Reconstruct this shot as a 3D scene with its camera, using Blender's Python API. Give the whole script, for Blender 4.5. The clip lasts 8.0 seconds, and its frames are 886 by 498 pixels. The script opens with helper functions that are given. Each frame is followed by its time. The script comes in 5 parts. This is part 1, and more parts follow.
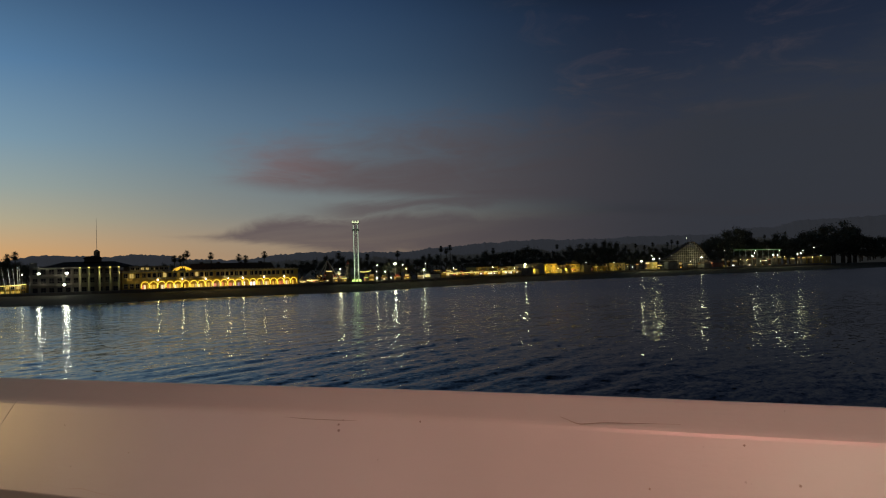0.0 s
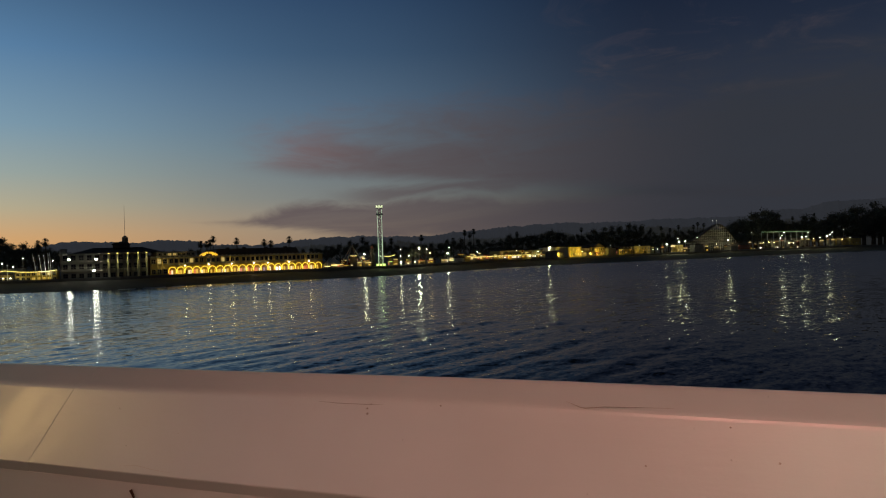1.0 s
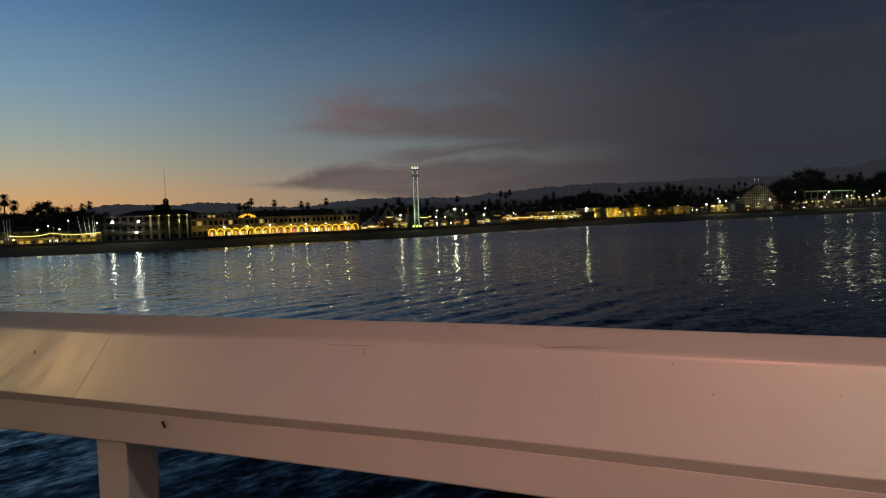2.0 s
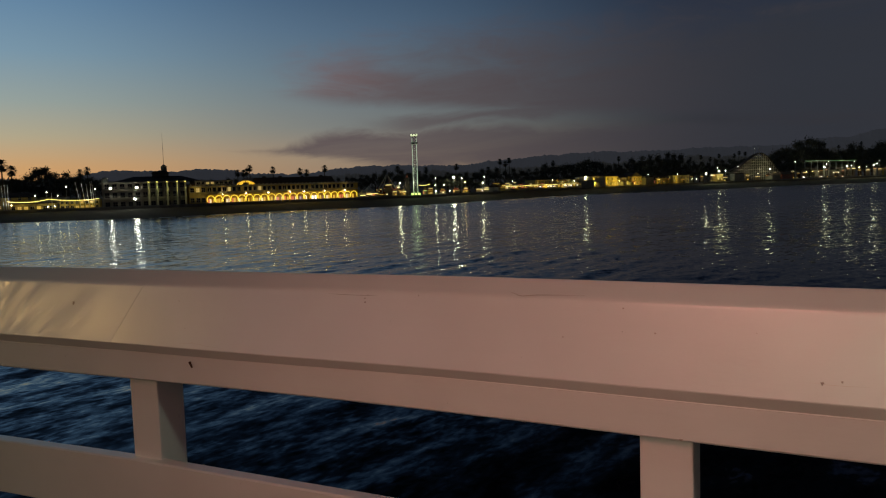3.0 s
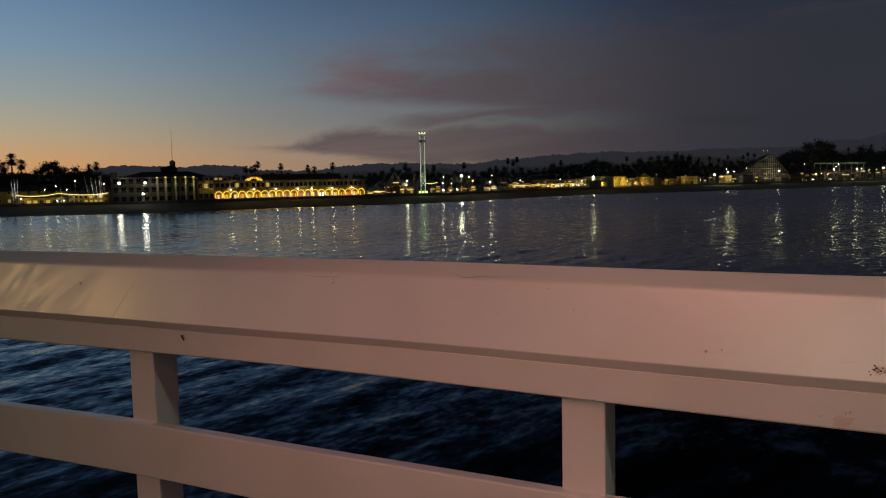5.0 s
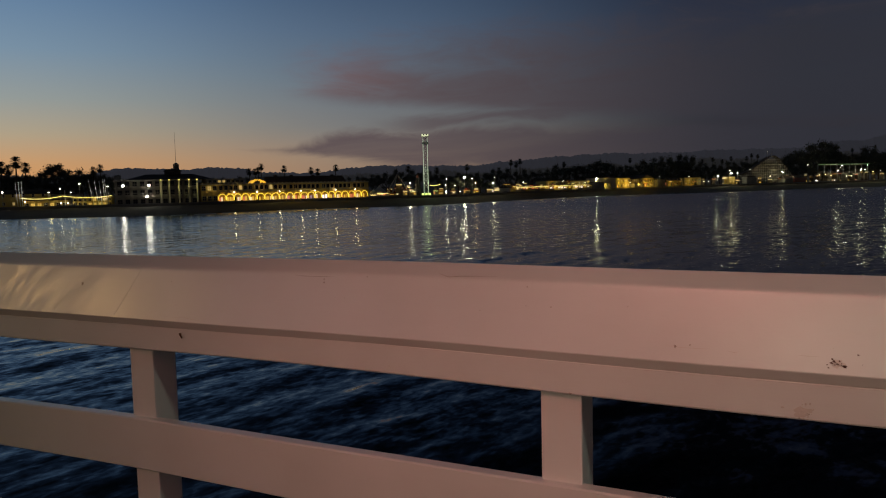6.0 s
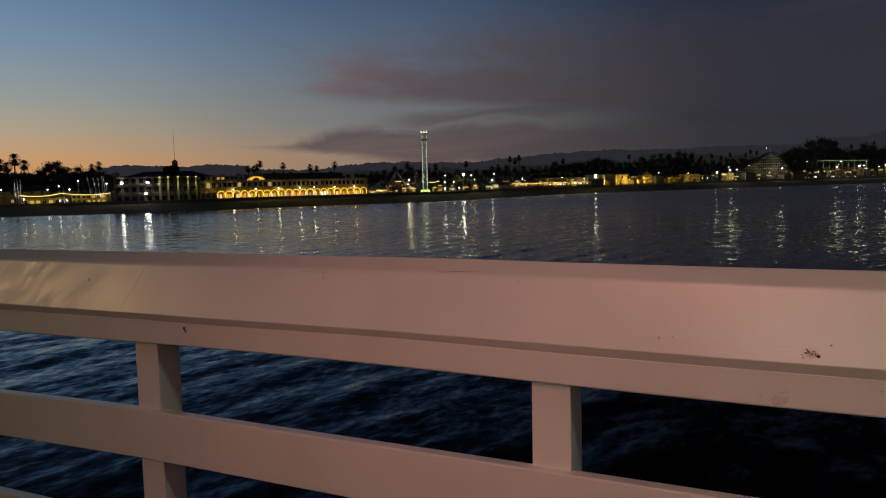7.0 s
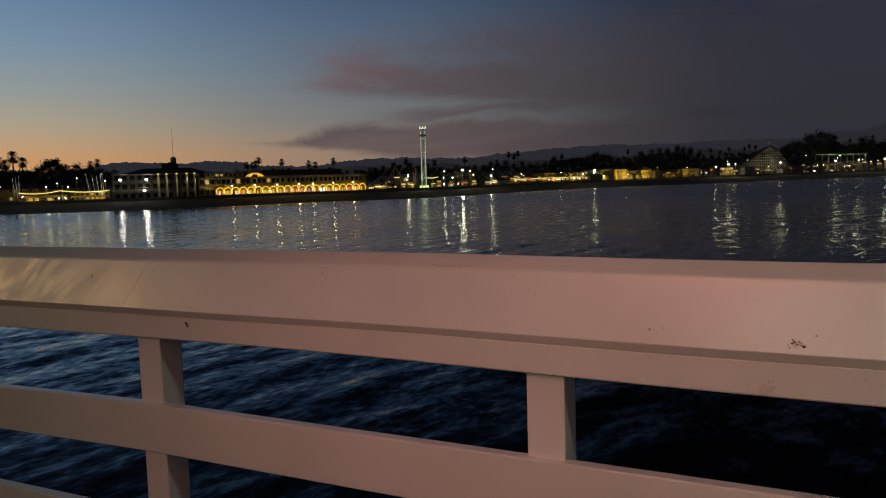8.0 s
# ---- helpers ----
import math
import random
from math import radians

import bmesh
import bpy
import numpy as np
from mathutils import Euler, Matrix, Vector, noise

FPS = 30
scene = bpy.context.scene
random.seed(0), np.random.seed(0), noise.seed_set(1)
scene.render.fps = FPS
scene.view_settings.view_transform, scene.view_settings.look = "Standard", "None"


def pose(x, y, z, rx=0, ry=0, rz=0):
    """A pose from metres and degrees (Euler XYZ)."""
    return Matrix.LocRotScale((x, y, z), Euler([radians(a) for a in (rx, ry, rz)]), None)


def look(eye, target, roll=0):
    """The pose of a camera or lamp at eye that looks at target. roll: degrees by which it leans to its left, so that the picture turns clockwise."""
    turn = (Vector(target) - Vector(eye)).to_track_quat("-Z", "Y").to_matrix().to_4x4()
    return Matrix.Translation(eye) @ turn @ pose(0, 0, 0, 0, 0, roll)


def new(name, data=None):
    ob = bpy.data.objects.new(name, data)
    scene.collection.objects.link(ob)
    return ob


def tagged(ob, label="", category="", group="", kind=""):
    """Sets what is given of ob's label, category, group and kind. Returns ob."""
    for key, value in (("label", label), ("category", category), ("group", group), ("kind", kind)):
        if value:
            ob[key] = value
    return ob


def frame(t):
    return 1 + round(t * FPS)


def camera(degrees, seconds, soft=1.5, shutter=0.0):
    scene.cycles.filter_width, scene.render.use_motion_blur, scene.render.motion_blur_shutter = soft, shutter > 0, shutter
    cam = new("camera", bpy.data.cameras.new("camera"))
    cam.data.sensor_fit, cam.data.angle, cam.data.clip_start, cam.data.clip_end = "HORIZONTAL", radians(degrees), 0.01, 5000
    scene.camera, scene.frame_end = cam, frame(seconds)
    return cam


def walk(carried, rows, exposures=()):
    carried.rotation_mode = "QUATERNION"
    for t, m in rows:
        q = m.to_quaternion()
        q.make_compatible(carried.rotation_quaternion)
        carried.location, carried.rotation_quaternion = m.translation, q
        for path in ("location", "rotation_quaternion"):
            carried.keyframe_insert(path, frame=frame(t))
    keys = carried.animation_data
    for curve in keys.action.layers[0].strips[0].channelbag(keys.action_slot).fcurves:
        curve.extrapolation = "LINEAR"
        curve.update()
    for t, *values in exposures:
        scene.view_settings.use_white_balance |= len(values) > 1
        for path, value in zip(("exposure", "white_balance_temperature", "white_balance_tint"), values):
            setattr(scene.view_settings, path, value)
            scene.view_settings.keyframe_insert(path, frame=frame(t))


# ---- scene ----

import itertools

# ---------------------------------------------------------------- camera
cam = camera(59.59, 8.0, soft=1.1)
PATH = [
    (0, pose(-0.6194, -0.9378, 8.5852, 91.621, 1.627, 21.601)),
    (0.5, pose(-0.6088, -0.9714, 8.6008, 91.414, 1.628, 22.083)),
    (1, pose(-0.5713, -1.0322, 8.6066, 90.489, 1.920, 23.366)),
    (1.5, pose(-0.5039, -1.0621, 8.6005, 89.273, 2.411, 25.447)),
    (3, pose(-0.3306, -1.3121, 8.5985, 85.337, 1.834, 25.961)),
    (3.5, pose(-0.2789, -1.3731, 8.5944, 84.989, 1.426, 25.791)),
    (4, pose(-0.2211, -1.4136, 8.5888, 85.007, 1.371, 26.054)),
    (4.5, pose(-0.1739, -1.4431, 8.5901, 85.106, 1.234, 26.316)),
    (6, pose(-0.0630, -1.5156, 8.5938, 85.379, 1.343, 26.758)),
    (6.5, pose(-0.0392, -1.5462, 8.5964, 85.280, 1.365, 26.762)),
    (7, pose(-0.0233, -1.5714, 8.5980, 85.140, 1.414, 26.689)),
    (7.5, pose(-0.0127, -1.5860, 8.5986, 84.968, 1.532, 26.646)),
    (8, pose(-0.0000, -1.6037, 8.5996, 84.820, 1.667, 26.607)),
]
walk(cam, PATH, exposures=[(0, 0.18, 6420, 1), (1, 0.17, 6420, 1), (1.5, 0.14, 6440, 2), (3, 0.07, 6430, 2), (4.5, 0.0, 6500, 7), (8, -0.06, 6500, 11)])

# ---------------------------------------------------------------- node helpers


def nodes_of(owner):
    owner.use_nodes = True
    nt = owner.node_tree
    nt.nodes.clear()
    return nt


class Graph:
    """Short hand for building a node tree."""

    def __init__(self, nt):
        self.nt = nt

    def plug(self, sock, val):
        if isinstance(val, bpy.types.NodeSocket):
            self.nt.links.new(val, sock)
        elif val is not None:
            sock.default_value = val

    def node(self, kind, **props):
        n = self.nt.nodes.new(kind)
        for k, v in props.items():
            setattr(n, k, v)
        return n

    def math(self, op, a, b=None, c=None, clamp=False):
        n = self.node("ShaderNodeMath", operation=op, use_clamp=clamp)
        for i, v in enumerate((a, b, c)):
            if v is not None:
                self.plug(n.inputs[i], v)
        return n.outputs[0]

    def smooth(self, v, lo, hi):
        n = self.node("ShaderNodeMapRange", interpolation_type="SMOOTHSTEP")
        self.plug(n.inputs["Value"], v)
        self.plug(n.inputs["From Min"], lo)
        self.plug(n.inputs["From Max"], hi)
        return n.outputs["Result"]

    def mix(self, f, a, b, mode="MIX"):
        n = self.node("ShaderNodeMix", data_type="RGBA", blend_type=mode)
        self.plug(n.inputs["Factor"], f)
        self.plug(n.inputs[6], (*a, 1) if isinstance(a, tuple) else a)
        self.plug(n.inputs[7], (*b, 1) if isinstance(b, tuple) else b)
        return n.outputs[2]

    def noise(self, vec, scale, detail=4, rough=0.55, distort=0.0, dims="3D"):
        n = self.node("ShaderNodeTexNoise", noise_dimensions=dims)
        self.plug(n.inputs["Vector"], vec)
        n.inputs["Scale"].default_value = scale
        n.inputs["Detail"].default_value = detail
        n.inputs["Roughness"].default_value = rough
        n.inputs["Distortion"].default_value = distort
        return n.outputs[0]

    def ramp(self, f, stops, interp="LINEAR"):
        n = self.node("ShaderNodeValToRGB")
        n.color_ramp.interpolation = interp
        el = n.color_ramp.elements
        while len(el) < len(stops):
            el.new(0.5)
        for e, (p, c) in zip(el, stops):
            e.position, e.color = p, (*c, 1)
        self.plug(n.inputs[0], f)
        return n.outputs[0]

    def combine(self, x, y, z=0.0):
        n = self.node("ShaderNodeCombineXYZ")
        for i, v in enumerate((x, y, z)):
            self.plug(n.inputs[i], v)
        return n.outputs[0]


def lin(r, g, b):
    """Linear colour from 0..255 display values."""
    return tuple((c / 255 / 12.92) if c < 10 else ((c / 255 + 0.055) / 1.055) ** 2.4 for c in (r, g, b))


# ---------------------------------------------------------------- sky: dusk, afterglow to the north-west, a bank of cloud
world = bpy.data.worlds.new("dusk_sky")
scene.world = world
nt = nodes_of(world)
g = Graph(nt)
sep = g.node("ShaderNodeSeparateXYZ")
nt.links.new(g.node("ShaderNodeTexCoord").outputs["Generated"], sep.inputs[0])
sx, sy, sz = sep.outputs
az = g.math("MULTIPLY", g.math("ARCTAN2", g.math("MULTIPLY", sx, -1.0), sy), 57.2958)
el = g.math("MULTIPLY", g.math("ARCSINE", sz), 57.2958)
e01 = g.math("DIVIDE", el, 90.0, clamp=True)
warm = g.ramp(e01, [(0.0, lin(214, 150, 92)), (0.022, lin(206, 156, 106)), (0.045, lin(178, 163, 137)), (0.07, lin(151, 158, 155)), (0.105, lin(123, 147, 167)),
                    (0.16, lin(89, 122, 159)), (0.24, lin(46, 67, 97)), (0.32, lin(27, 39, 55)), (0.42, lin(17, 27, 37)), (1.0, lin(10, 15, 25))])
middle = g.ramp(e01, [(0.0, lin(154, 122, 98)), (0.025, lin(150, 130, 112)), (0.05, lin(123, 123, 122)), (0.09, lin(101, 115, 128)), (0.125, lin(84, 103, 126)),
                      (0.165, lin(62, 84, 112)), (0.215, lin(46, 67, 98)), (0.27, lin(26, 39, 60)), (0.36, lin(12, 20, 27)), (1.0, lin(7, 10, 16))])
cool = g.ramp(e01, [(0.0, lin(48, 47, 50)), (0.03, lin(50, 48, 54)), (0.07, lin(51, 53, 62)), (0.12, lin(42, 48, 64)), (0.2, lin(25, 33, 52)),
                    (0.235, lin(10, 14, 21)), (0.34, lin(5, 7, 10)), (1.0, lin(3, 4, 7))])
off = g.math("ABSOLUTE", g.math("SUBTRACT", az, 95.0))
sky = g.mix(g.smooth(off, 89.0, 58.0), cool, middle)
sky = g.mix(g.smooth(off, 64.0, 36.0), sky, warm)
wn = g.noise(g.combine(g.math("MULTIPLY", az, 0.05), g.math("MULTIPLY", el, 0.16)), 1.3, 6, 0.6, 0.6)
wob = g.math("MULTIPLY", g.math("SUBTRACT", wn, 0.5), 6.0)
fine = g.noise(g.combine(g.math("MULTIPLY", az, 0.09), g.math("MULTIPLY", g.math("ADD", el, g.math("MULTIPLY", az, 0.06)), 0.75)), 1.1, 6, 0.62, 0.8)
puff = g.noise(g.combine(g.math("MULTIPLY", az, 0.16), g.math("MULTIPLY", el, 0.5), 9.1), 1.0, 7, 0.62, 0.9)
soft = g.math("MULTIPLY", g.math("SUBTRACT", puff, 0.5), 6.5)
# upper bank: darkest along its underside, thinning out upwards
across = g.math("SUBTRACT", 37.5, az)
top_edge = g.math("ADD", g.math("ADD", 9.8, g.math("MULTIPLY", across, 0.10)), g.math("ADD", wob, soft))
low_edge = g.math("ADD", g.math("SUBTRACT", 6.6, g.math("MULTIPLY", across, 0.075)), g.math("MULTIPLY", soft, 0.16))
bank = g.math("MULTIPLY", g.smooth(g.math("SUBTRACT", top_edge, el), -1.5, 4.6), g.smooth(g.math("SUBTRACT", el, low_edge), -0.5, 0.7))
bank = g.math("MULTIPLY", bank, g.smooth(g.math("ADD", across, soft), -1.8, 4.5))
bank = g.math("MULTIPLY", bank, g.math("ADD", 0.62, g.math("MULTIPLY", fine, 0.55)), clamp=True)
# lower streak, drawn out along the hills
mid = g.math("ADD", 3.1, g.math("MULTIPLY", g.math("SUBTRACT", 42.0, az), -0.02))
thick = g.math("MULTIPLY", g.smooth(g.math("ADD", g.math("SUBTRACT", 43.0, az), wob), -0.5, 13.0), 1.75)
streak = g.smooth(g.math("SUBTRACT", g.math("ADD", thick, 0.05), g.math("ABSOLUTE", g.math("ADD", g.math("SUBTRACT", el, mid), g.math("MULTIPLY", soft, 0.3)))), 0.0, 1.0)
streak = g.math("MULTIPLY", streak, g.math("ADD", 0.6, g.math("MULTIPLY", fine, 0.6)), clamp=True)
# thin band between the two
mid2 = g.math("ADD", 4.5, g.math("MULTIPLY", g.math("SUBTRACT", 31.0, az), 0.06))
band = g.smooth(g.math("SUBTRACT", 0.85, g.math("ABSOLUTE", g.math("ADD", g.math("SUBTRACT", el, mid2), g.math("MULTIPLY", soft, 0.25)))), 0.0, 0.8)
band = g.math("MULTIPLY", band, g.smooth(az, 33.0, 27.0))
cloud_tint = g.mix(g.smooth(az, 0.0, 37.0), lin(49, 50, 58), lin(92, 79, 82))
pink = g.math("MULTIPLY", g.smooth(az, 26.0, 38.0), g.smooth(el, 5.0, 8.0))
cloud_tint = g.mix(g.math("MULTIPLY", pink, 0.55), cloud_tint, lin(132, 96, 96))
cover = g.math("MAXIMUM", g.math("MULTIPLY", bank, 0.95), g.math("MAXIMUM", g.math("MULTIPLY", streak, 0.92), g.math("MULTIPLY", band, 0.72)))
sky = g.mix(cover, sky, cloud_tint)
# faint high wisps
wisp = g.math("MULTIPLY", g.smooth(puff, 0.50, 0.78), g.math("MULTIPLY", g.smooth(el, 9.0, 13.0), g.smooth(g.math("ABSOLUTE", g.math("SUBTRACT", az, 4.0)), 18.0, 3.0)))
sky = g.mix(g.math("MULTIPLY", wisp, 0.32), sky, lin(80, 68, 74))
bg = g.node("ShaderNodeBackground")
nt.links.new(sky, bg.inputs[0])
bg.inputs[1].default_value = 1.0
nt.links.new(bg.outputs[0], g.node("ShaderNodeOutputWorld").inputs[0])

# ---------------------------------------------------------------- unseen lights added behind the walker for the railing, without fixtures


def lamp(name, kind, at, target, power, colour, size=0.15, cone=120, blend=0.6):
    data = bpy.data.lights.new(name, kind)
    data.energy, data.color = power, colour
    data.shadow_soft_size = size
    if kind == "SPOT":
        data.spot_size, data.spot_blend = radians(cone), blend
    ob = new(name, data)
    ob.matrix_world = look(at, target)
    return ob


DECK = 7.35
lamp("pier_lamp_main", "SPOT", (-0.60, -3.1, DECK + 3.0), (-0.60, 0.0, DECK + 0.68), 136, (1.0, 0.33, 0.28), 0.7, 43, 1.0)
# front: unseen cream panel, added for the sheen at the railing's right
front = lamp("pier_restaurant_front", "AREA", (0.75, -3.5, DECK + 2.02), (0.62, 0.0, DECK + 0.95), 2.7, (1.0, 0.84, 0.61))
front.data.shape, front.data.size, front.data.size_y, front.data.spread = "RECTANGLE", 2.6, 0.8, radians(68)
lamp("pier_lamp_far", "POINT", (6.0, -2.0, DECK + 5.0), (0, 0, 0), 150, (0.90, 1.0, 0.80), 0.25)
# shop: unseen golden panel, added for the gloss on the railing's left end
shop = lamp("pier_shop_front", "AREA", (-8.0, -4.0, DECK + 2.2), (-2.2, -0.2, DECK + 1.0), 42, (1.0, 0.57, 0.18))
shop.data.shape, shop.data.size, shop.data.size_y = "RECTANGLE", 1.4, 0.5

# ---------------------------------------------------------------- materials


def surface(name, colour, rough=0.7, scale=3.0, vary=0.3, bump=0.2, dirt=None, metal=0.0, coords="Object", island=0.0, spec=0.5):
    """A painted, mineral or wooden surface with grain and stains at two scales."""
    m = bpy.data.materials.new(name)
    t = nodes_of(m)
    k = Graph(t)
    vec = k.node("ShaderNodeTexCoord").outputs[coords]
    coarse, grain = k.noise(vec, scale * 0.25, 4), k.noise(vec, scale * 3.0, 5, 0.65)
    dark = tuple(c * (1 - vary) for c in colour) if dirt is None else dirt
    col = k.mix(k.smooth(coarse, 0.35, 0.75), colour, dark)
    col = k.mix(k.math("MULTIPLY", grain, vary), col, tuple(min(1, c * 1.35) for c in colour))
    if island:
        rnd = k.node("ShaderNodeNewGeometry").outputs["Random Per Island"]
        col = k.mix(k.math("MULTIPLY", rnd, island), col, tuple(c * 0.35 for c in colour))
    b = k.node("ShaderNodeBsdfPrincipled")
    k.plug(b.inputs["Base Color"], col)
    k.plug(b.inputs["Roughness"], k.math("ADD", rough - 0.08, k.math("MULTIPLY", grain, 0.16)))
    b.inputs["Metallic"].default_value = metal
    b.inputs["Specular IOR Level"].default_value = spec
    if bump:
        bn = k.node("ShaderNodeBump")
        bn.inputs["Strength"].default_value = bump
        bn.inputs["Distance"].default_value = 0.02
        k.plug(bn.inputs["Height"], grain)
        k.plug(b.inputs["Normal"], bn.outputs[0])
    t.links.new(b.outputs[0], k.node("ShaderNodeOutputMaterial").inputs[0])
    return m


def glow(name, colour, strength, body=(0.5, 0.5, 0.5)):
    """Something that gives off light: a bulb, a tube, a lit shop window."""
    m = bpy.data.materials.new(name)
    t = nodes_of(m)
    k = Graph(t)
    b = k.node("ShaderNodeBsdfPrincipled")
    b.inputs["Base Color"].default_value = (*body, 1)
    b.inputs["Emission Color"].default_value = (*colour, 1)
    b.inputs["Emission Strength"].default_value = strength
    t.links.new(b.outputs[0], k.node("ShaderNodeOutputMaterial").inputs[0])
    return m


def white_paint():
    """Old gloss paint on sawn timber: brush streaks along the board, scuffs, a few drips and bare spots."""
    m = bpy.data.materials.new("railing_paint")
    t = nodes_of(m)
    k = Graph(t)
    vec = k.node("ShaderNodeTexCoord").outputs["Object"]
    mp = k.node("ShaderNodeMapping")
    mp.inputs["Scale"].default_value = (0.12, 1.0, 1.0)
    k.plug(mp.inputs[0], vec)
    brush = k.noise(mp.outputs[0], 60, 5, 0.6)
    slant = k.node("ShaderNodeMapping")
    slant.vector_type = "TEXTURE"
    slant.inputs["Rotation"].default_value = (0, radians(-42), 0)
    slant.inputs["Scale"].default_value = (12.0, 1.0, 1.0)
    k.plug(slant.inputs[0], vec)
    wipe = k.noise(slant.outputs[0], 34, 7, 0.66, 0.5)
    cloud = k.noise(vec, 2.2, 4, 0.5)
    wear = k.noise(vec, 9.0, 6, 0.7)
    speck = k.noise(vec, 55.0, 3, 0.5)
    col = k.mix(k.smooth(cloud, 0.3, 0.75), (0.80, 0.775, 0.74), (0.70, 0.675, 0.64))
    col = k.mix(k.math("MULTIPLY", brush, 0.10), col, (0.55, 0.51, 0.47))
    col = k.mix(k.math("MULTIPLY", k.smooth(wear, 0.6, 0.85), 0.06), col, (0.42, 0.38, 0.33))
    col = k.mix(k.math("MULTIPLY", k.smooth(speck, 0.74, 0.80), 0.5), col, (0.25, 0.2, 0.16))
    # past the joint the older board has raised, scoured grain
    place = k.node("ShaderNodeSeparateXYZ")
    k.plug(place.inputs[0], vec)
    old = k.smooth(k.math("ADD", place.outputs[0], k.math("MULTIPLY", cloud, 0.3)), -1.62, -2.0)
    old = k.math("MULTIPLY", old, k.smooth(place.outputs[2], 0.885, 0.90))
    b = k.node("ShaderNodeBsdfPrincipled")
    k.plug(b.inputs["Base Color"], col)
    scour = k.math("MULTIPLY", k.smooth(wipe, 0.35, 0.68), k.math("ADD", 0.05, k.math("MULTIPLY", old, 0.16)))
    k.plug(b.inputs["Roughness"], k.math("ADD", 0.24, k.math("ADD", k.math("MULTIPLY", wear, 0.10), scour)))
    b.inputs["Specular IOR Level"].default_value = 0.9
    height = k.math("ADD", k.math("MULTIPLY", brush, 0.12), k.math("ADD", k.math("ADD", k.math("MULTIPLY", wear, 0.3), k.math("MULTIPLY", k.math("MULTIPLY", wipe, k.math("ADD", 0.12, old)), 0.6)), k.math("MULTIPLY", cloud, 1.6)))
    bn = k.node("ShaderNodeBump")
    bn.inputs["Strength"].default_value = 0.6
    bn.inputs["Distance"].default_value = 0.004
    k.plug(bn.inputs["Height"], height)
    k.plug(b.inputs["Normal"], bn.outputs[0])
    t.links.new(b.outputs[0], k.node("ShaderNodeOutputMaterial").inputs[0])
    return m


SEAWARD = 0.065


def sea():
    """Open water: the slopes of the small waves come from layered noise, the larger waves are in the mesh."""
    m = bpy.data.materials.new("sea_water")
    t = nodes_of(m)
    k = Graph(t)
    vec = k.node("ShaderNodeTexCoord").outputs["Object"]
    mp = k.node("ShaderNodeMapping")
    mp.vector_type = "TEXTURE"
    mp.inputs["Rotation"].default_value = (0, 0, radians(-9))
    mp.inputs["Scale"].default_value = (0.72, 1.5, 1.0)
    k.plug(mp.inputs[0], vec)
    far = k.node("ShaderNodeVectorMath", operation="LENGTH")
    k.plug(far.inputs[0], vec)
    reach = far.outputs["Value"]
    # wind ripples show close by; farther out the longer wavelets take over
    close, away = k.smooth(reach, 170.0, 35.0), k.smooth(reach, 25.0, 120.0)
    total = None
    for source, scale, detail, amount, share, glint in ((mp.outputs[0], 0.25, 1, 0.06, away, False), (mp.outputs[0], 1.1, 2, 0.34, away, True), (mp.outputs[0], 1.9, 2, 0.36, away, True),
                                                        (mp.outputs[0], 1.1, 1, 0.13, close, False), (mp.outputs[0], 2.7, 1, 0.14, close, False), (vec, 6.0, 1, 0.03, close, False)):
        n = k.node("ShaderNodeTexNoise")
        k.plug(n.inputs["Vector"], source)
        n.inputs["Scale"].default_value = scale
        n.inputs["Detail"].default_value = detail
        n.inputs["Distortion"].default_value = 0.5
        v = k.node("ShaderNodeVectorMath", operation="SUBTRACT")
        k.plug(v.inputs[0], n.outputs["Color"])
        v.inputs[1].default_value = (0.5, 0.5, 0.5)
        # mostly gentle slopes, with a few steep little facets that catch the lamps
        size = k.node("ShaderNodeVectorMath", operation="LENGTH")
        k.plug(size.inputs[0], v.outputs[0])
        steep = k.math("POWER", k.math("MULTIPLY", size.outputs["Value"], 4.0), 2.0)
        pick = k.node("ShaderNodeVectorMath", operation="SCALE")
        k.plug(pick.inputs[0], v.outputs[0])
        k.plug(pick.inputs["Scale"], steep if glint else 1.0)
        w = k.node("ShaderNodeVectorMath", operation="MULTIPLY")
        k.plug(w.inputs[0], pick.outputs[0])
        w.inputs[1].default_value = (amount, amount, 0.0)
        wave = w.outputs[0]
        if share is not None:
            p = k.node("ShaderNodeVectorMath", operation="SCALE")
            k.plug(p.inputs[0], wave)
            k.plug(p.inputs["Scale"], share)
            wave = p.outputs[0]
        if total is None:
            total = wave
        else:
            u = k.node("ShaderNodeVectorMath", operation="ADD")
            k.plug(u.inputs[0], total)
            k.plug(u.inputs[1], wave)
            total = u.outputs[0]
    # slicks and cat's-paws: calmer and rougher patches
    slick = k.noise(mp.outputs[0], 0.035, 3, 0.55, 0.4)
    lee = k.node("ShaderNodeVectorMath", operation="SCALE")
    k.plug(lee.inputs[0], total)
    k.plug(lee.inputs["Scale"], k.math("ADD", 0.7, k.math("MULTIPLY", k.smooth(slick, 0.35, 0.65), 0.5)))
    # the steep faces of the wavelets look out to sea
    out = k.node("ShaderNodeVectorMath", operation="SCALE")
    k.plug(out.inputs[0], vec)
    k.plug(out.inputs["Scale"], k.math("DIVIDE", k.math("MULTIPLY", k.math("ADD", k.smooth(reach, 110.0, 345.0), k.math("MULTIPLY", k.smooth(reach, 105.0, 50.0), 0.6)), -SEAWARD), k.math("MAXIMUM", reach, 1.0)))
    tilt = k.node("ShaderNodeVectorMath", operation="ADD")
    k.plug(tilt.inputs[0], lee.outputs[0])
    k.plug(tilt.inputs[1], out.outputs[0])
    u = k.node("ShaderNodeVectorMath", operation="ADD")
    k.plug(u.inputs[0], k.node("ShaderNodeNewGeometry").outputs["Normal"])
